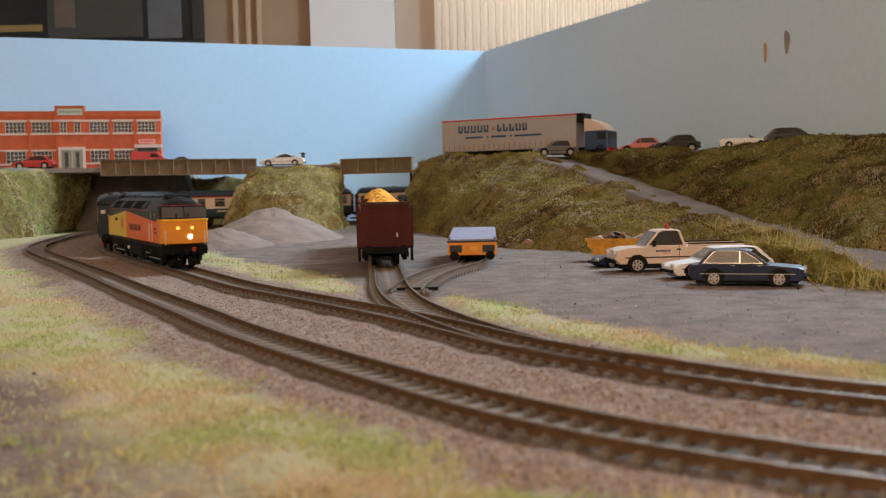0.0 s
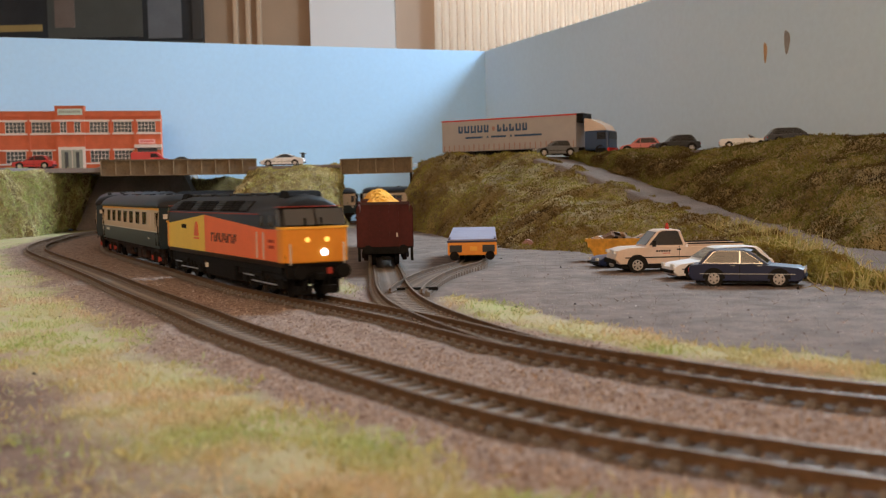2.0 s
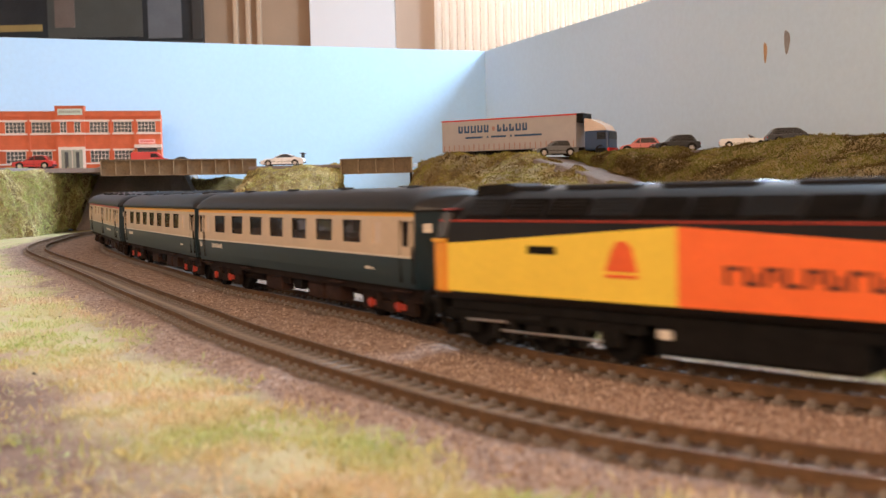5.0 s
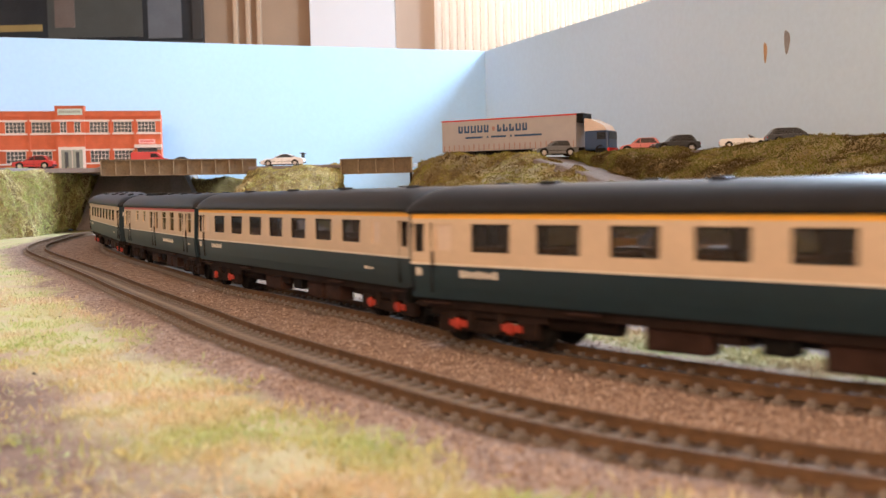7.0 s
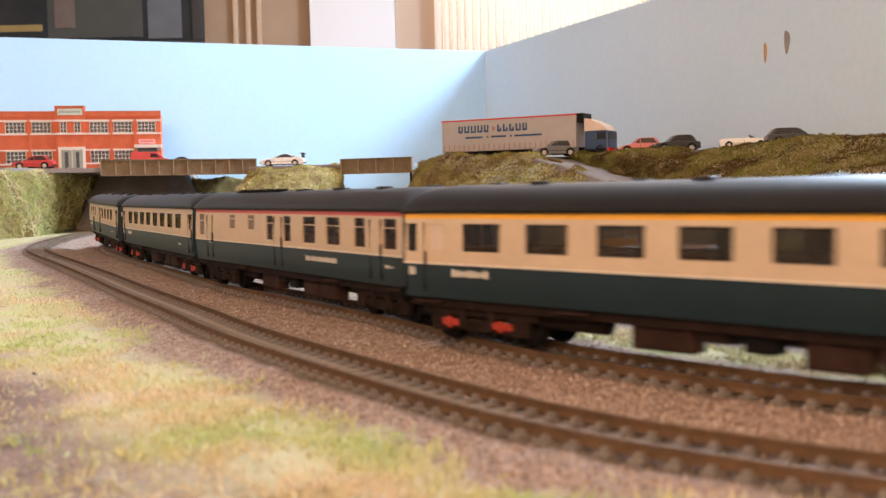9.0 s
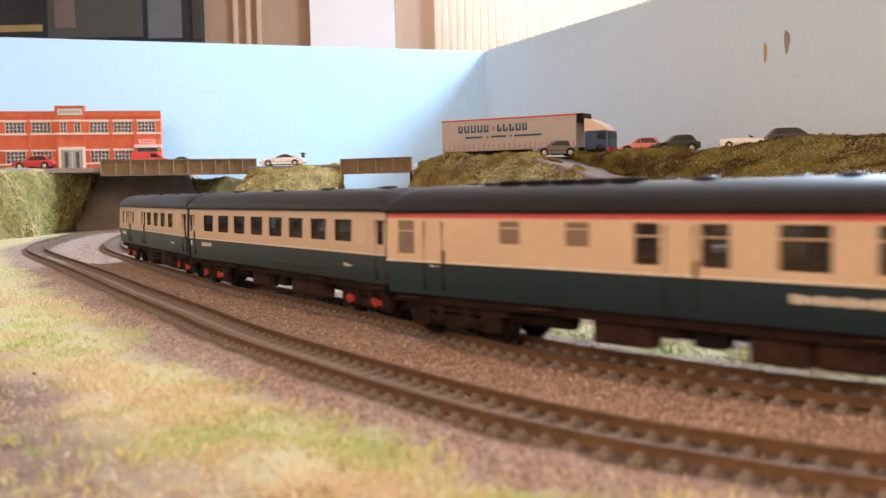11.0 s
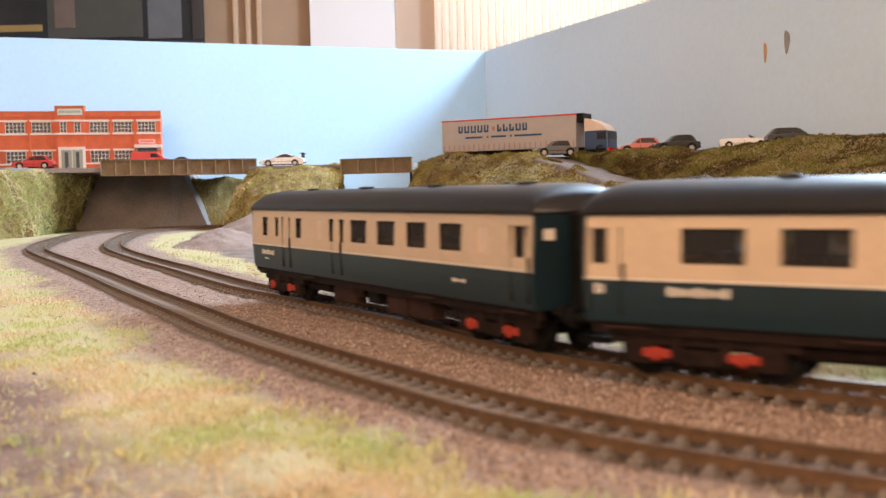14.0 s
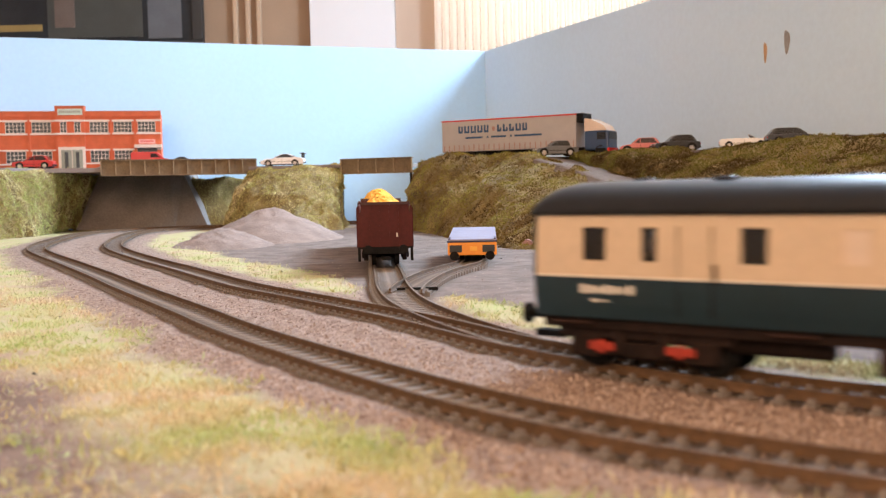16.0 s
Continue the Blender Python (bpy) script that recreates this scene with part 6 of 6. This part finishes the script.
# ---- goods wagons in the sidings ----
M["maroon"] = material("dull_maroon_paint", (0.068, 0.009, 0.007), 0.6, var=0.2, scale=70, spec=0.25)
M["load"] = material("bright_orange_load", (0.95, 0.42, 0.015), 0.8, var=0.15, scale=120, bump=0.8, bscale=500)
M["lilac"] = material("lilac_grey_deck", (0.27, 0.255, 0.33), 0.6, var=0.12, scale=60)


def wagon(y_near, length, label, high):
    """A high-sided timber wagon on bogies, its load heaped above the sides. Its own x runs away from the camera."""
    i = min(range(len(SIDING)), key=lambda k: abs(SIDING[k].y - y_near))
    j = min(range(len(SIDING)), key=lambda k: abs(SIDING[k].y - y_near - length))
    a, b = SIDING[i], SIDING[j]
    e = empty("open_wagon", facing(a.x, a.y, (a.z + b.z) / 2, b.x - a.x, b.y - a.y), label, "wagon", "wagons in the siding")
    w = 0.0178
    for s in (-1, 1):
        bm = bmesh.new()
        y0, y1 = s * (w - 0.0012), s * w
        box(bm, 0.0012, length - 0.0012, min(y0, y1), max(y0, y1), 0.0125, 0.0395)
        for k in range(8):
            x = length * (k + 0.5) / 8
            box(bm, x - 0.0009, x + 0.0009, min(y1, y1 + s * 0.0011), max(y1, y1 + s * 0.0011), 0.0115, 0.0380)
        part("side", bm, M["maroon"], e)
    for x, t in ((0.0, 0.0012), (length - 0.0012, length)):
        bm = bmesh.new()
        ring = [(-w, 0.0125), (w, 0.0125), (w, 0.0335), (w - 0.0020, 0.0360), (w - 0.0020, 0.0415), (-w + 0.0020, 0.0415), (-w + 0.0020, 0.0360), (-w, 0.0335)]
        loft(bm, [[(q, y, z) for y, z in ring] for q in (x, t if t > x else x + 0.0012)])
        part("end", bm, M["maroon"], e)
    for y in (-0.0095, -0.0032, 0.0032, 0.0095):
        boxed("end_rib", (-0.0012, 0.0002, y - 0.0006, y + 0.0006, 0.0125, 0.0400), M["maroon"], e)
    boxed("end_rail", (-0.0014, 0.0002, -w + 0.0016, w - 0.0016, 0.0402, 0.0420), M["maroon_dark"], e)
    boxed("label_plate", (-0.0016, -0.0010, -0.0082, -0.0072, 0.0190, 0.0215), M["mark"], e)
    boxed("floor", (0.001, length - 0.001, -w + 0.001, w - 0.001, 0.0110, 0.0128), M["frame"], e)
    for x0, s in ((0.0, -1), (length, 1)):
        bm = bmesh.new()
        box(bm, min(x0, x0 - s * 0.002), max(x0, x0 - s * 0.002), -0.0150, 0.0150, 0.0078, 0.0125)
        for y in (-0.0115, 0.0115):
            cyl(bm, (x0 + s * 0.003, y, 0.0110), "x", 0.0014, 0.006, 10)
            cyl(bm, (x0 + s * 0.0062, y, 0.0110), "x", 0.0030, 0.0010, 16)
        box(bm, min(x0, x0 + s * 0.007), max(x0, x0 + s * 0.007), -0.0030, 0.0030, 0.0040, 0.0062)
        part("buffer_gear", bm, M["dark"], e)
        for y in (-w + 0.0005, w - 0.0005):
            boxed("step", (min(x0, x0 - s * 0.002), max(x0, x0 - s * 0.002), y - 0.0009, y + 0.0009, 0.0030, 0.0125), M["dark"], e)
    for x in (0.024, length - 0.024):
        bogie(e, x, 0.024, False)
    # heaped load
    bm = bmesh.new()
    n, mrows = 34, 16
    grid = []
    for p in range(n):
        row = []
        for q in range(mrows):
            fx, fy = p / (n - 1), q / (mrows - 1)
            hump = math.sin(math.pi * fy) ** 0.6 * (0.35 + 0.65 * math.sin(math.pi * min(1, fx * 1.05)) ** 0.5)
            pt = Vector((0.002 + (length - 0.004) * fx, -w + 0.002 + 2 * (w - 0.002) * fy, 0))
            row.append(bm.verts.new((pt.x, pt.y, 0.034 + high * hump + 0.0022 * noise.noise(pt * 260))))
        grid.append(row)
    for p in range(n - 1):
        for q in range(mrows - 1):
            bm.faces.new((grid[p][q], grid[p + 1][q], grid[p + 1][q + 1], grid[p][q + 1]))
    part("load", bm, M["load"], e, "heaped bright orange load", False)
    return e


M["maroon_dark"] = material("dark_maroon_rail", (0.05, 0.012, 0.010), 0.6, var=0.2)
wagon(0.690, 0.150, "maroon high-sided bogie wagon with heaped orange load", 0.012)
wagon(0.862, 0.150, "maroon high-sided bogie wagon coupled behind, orange load", 0.016)


def flat_wagon():
    a, b = Vector((0.0205, 0.735, 0)), Vector((0.0262, 0.87, 0))
    ln = (b - a).length
    e = empty("flat_wagon", facing(a.x, a.y, 0.0, b.x - a.x, b.y - a.y), "low flat wagon with lilac grey deck and yellow end", "wagon")
    w = 0.0172
    bm = bmesh.new()
    loft(bm, [[(0, -w, 0.0125), (0, w, 0.0125), (0, w, 0.0142), (0, -w, 0.0142)], [(ln, -w, 0.0160), (ln, w, 0.0160), (ln, w, 0.0180), (ln, -w, 0.0180)]])
    part("deck", bm, M["lilac"], e, "lilac grey sloping deck")
    for s in (-1, 1):
        boxed("side_rail", (0.001, ln - 0.001, s * (w - 0.0012) - 0.0006, s * (w - 0.0012) + 0.0006, 0.0070, 0.0150), M["navy_paint"], e)
        boxed("lamp_panel", (-0.0012, 0.0002, min(s * 0.0072, s * 0.0158), max(s * 0.0072, s * 0.0158), 0.0052, 0.0102), M["black"], e, 0, "black lamp recess")
        bm = bmesh.new()
        cyl(bm, (-0.004, s * 0.0125, 0.0030), "x", 0.0032, 0.002, 14)
        cyl(bm, (-0.002, s * 0.0125, 0.0030), "x", 0.0014, 0.005, 10)
        part("buffer", bm, M["dark"], e)
    boxed("end_panel", (-0.0008, 0.0014, -w, w, 0.0030, 0.0122), M["nose"], e, 0.0006, "bright yellow end panel")
    boxed("end_edge", (-0.0010, 0.0014, -w - 0.0004, w + 0.0004, 0.0122, 0.0132), M["navy_paint"], e)
    boxed("socket", (-0.0014, -0.0004, -0.0035, 0.0015, 0.0062, 0.0092), M["stripe"], e)
    boxed("underframe", (0.002, ln - 0.002, -0.012, 0.012, 0.0045, 0.0120), M["dark"], e)
    for x in (0.022, ln - 0.022):
        bogie(e, x, 0.022, False)
    return e


flat_wagon()


# ---- yard clutter ----
def skip():
    e = empty("skip", facing(0.1275, 0.768, YZ, 1, -0.12), "yellow waste skip heaped with scrap timber", "skip")
    bm = bmesh.new()
    lo = [(-0.015, -0.0095, 0.001), (0.015, -0.0095, 0.001), (0.015, 0.0095, 0.001), (-0.015, 0.0095, 0.001)]
    hi = [(-0.0225, -0.0115, 0.0165), (0.0225, -0.0115, 0.0165), (0.0225, 0.0115, 0.0165), (-0.0225, 0.0115, 0.0165)]
    mid = [tuple((Vector(p) * 0.94 + Vector((0, 0, 0.001)))[:]) for p in hi]
    inn = [(x * 0.94, y * 0.94, 0.011) for x, y, z in hi]
    loft(bm, [lo, hi, mid, inn])
    part("tub", bm, M["skip_paint"], e)
    boxed("rim", (-0.0232, 0.0232, -0.0121, -0.0108, 0.0155, 0.0172), M["skip_paint"], e)
    rg = random.Random(7)
    for k in range(26):
        bm = bmesh.new()
        l, t = rg.uniform(0.004, 0.012), rg.uniform(0.0009, 0.0026)
        box(bm, -l / 2, l / 2, -t, t, -t * 0.6, t * 0.6, 0.0002)
        x = rg.uniform(-0.018, 0.018)
        bm.transform(pose(x, rg.uniform(-0.008, 0.008), 0.0155 + rg.uniform(0, 0.0055) * (1 - abs(x) / 0.022), rg.uniform(-25, 25), rg.uniform(-30, 30), rg.uniform(0, 180)))
        part("scrap", bm, rg.choice([M["frame"], M["timber"], M["concrete"], M["heap"], M["girder"]]), e)
    return e


M["skip_paint"] = material("worn_yellow_skip_paint", (0.62, 0.30, 0.02), 0.6, var=0.25, scale=80)
skip()
bm = bmesh.new()
cyl(bm, (0, 0, 0), "y", 0.0048, 0.012, 20)
cyl(bm, (0, -0.0062, 0), "y", 0.0040, 0.0006, 20)
ob = part("oil_drum", bm, M["strap"])
ob.matrix_basis = pose(0.0757, 0.930, -0.0008, 0, 0, -8)
tagged(ob, "faded red oil drum lying at the foot of the bank", "drum")


def long_grass():
    rg = np.random.default_rng(77)
    n = 2600
    base = np.array([p for p in resample([(0.225, 0.50, -0.006), (0.212, 0.55, -0.006), (0.226, 0.62, -0.004), (0.238, 0.70, 0.003), (0.228, 0.86, 0.013)], 400)])
    p = base[rg.integers(0, 400, n)] + rg.normal(0, 1, (n, 3)) * np.array([0.010, 0.012, 0.001])
    mat = zone_material("long_dry_grass", [(0.30, 0.22, 0.10), (0.55, 0.44, 0.20), (0.36, 0.36, 0.12), (0.60, 0.50, 0.26)], 60, spread=0.6)
    blades("long_grass", p, np.tile((0, 0, 1.0), (n, 1)), 0.0125, 0.0005, 0.55, mat, 5, label="long dry straw-coloured grass at the yard's edge", category="grass")


long_grass()


# ---- motion: the train runs along the main line ----
# the last coach's middle along the line, in metres, by seconds
RUN = [(0.0, 1.486), (1.0, 1.618), (2.0, 1.741), (3.0, 1.860), (4.0, 1.981), (5.5, 2.183), (7.0, 2.377), (9.0, 2.634), (11.0, 2.881), (12.5, 3.069), (14.5, 3.304), (16.0, 3.489)]
PITCH = 0.262


def run_at(t):
    for k in range(len(RUN) - 1):
        if t <= RUN[k + 1][0] or k == len(RUN) - 2:
            break

    def slope(i):
        a, b = max(0, i - 1), min(len(RUN) - 1, i + 1)
        return (RUN[b][1] - RUN[a][1]) / (RUN[b][0] - RUN[a][0])

    (t0, s0), (t1, s1) = RUN[k], RUN[k + 1]
    h = t1 - t0
    u = (t - t0) / h
    return (2 * u ** 3 - 3 * u ** 2 + 1) * s0 + (u ** 3 - 2 * u ** 2 + u) * h * slope(k) + (-2 * u ** 3 + 3 * u ** 2) * s1 + (u ** 3 - u ** 2) * h * slope(k + 1)


def vehicle_pose(s_mid, pivots):
    a, b = along(TRACK_FAR, s_mid - pivots / 2), along(TRACK_FAR, s_mid + pivots / 2)
    x = (b - a).normalized()
    y = Vector((-x.y, x.x, 0)).normalized()
    m = Matrix((x, y, x.cross(y))).transposed().to_4x4()
    m.translation = (a + b) / 2
    return m


def motions():
    for i, thing in enumerate(VEH):
        rows = []
        for k in range(65):
            t = k * 0.25
            mid = run_at(t) + PITCH * (5 - i) 
            rows.append((t, vehicle_pose(mid, 0.149 if i == 0 else 0.187)))
        walk(thing, rows)


motions()
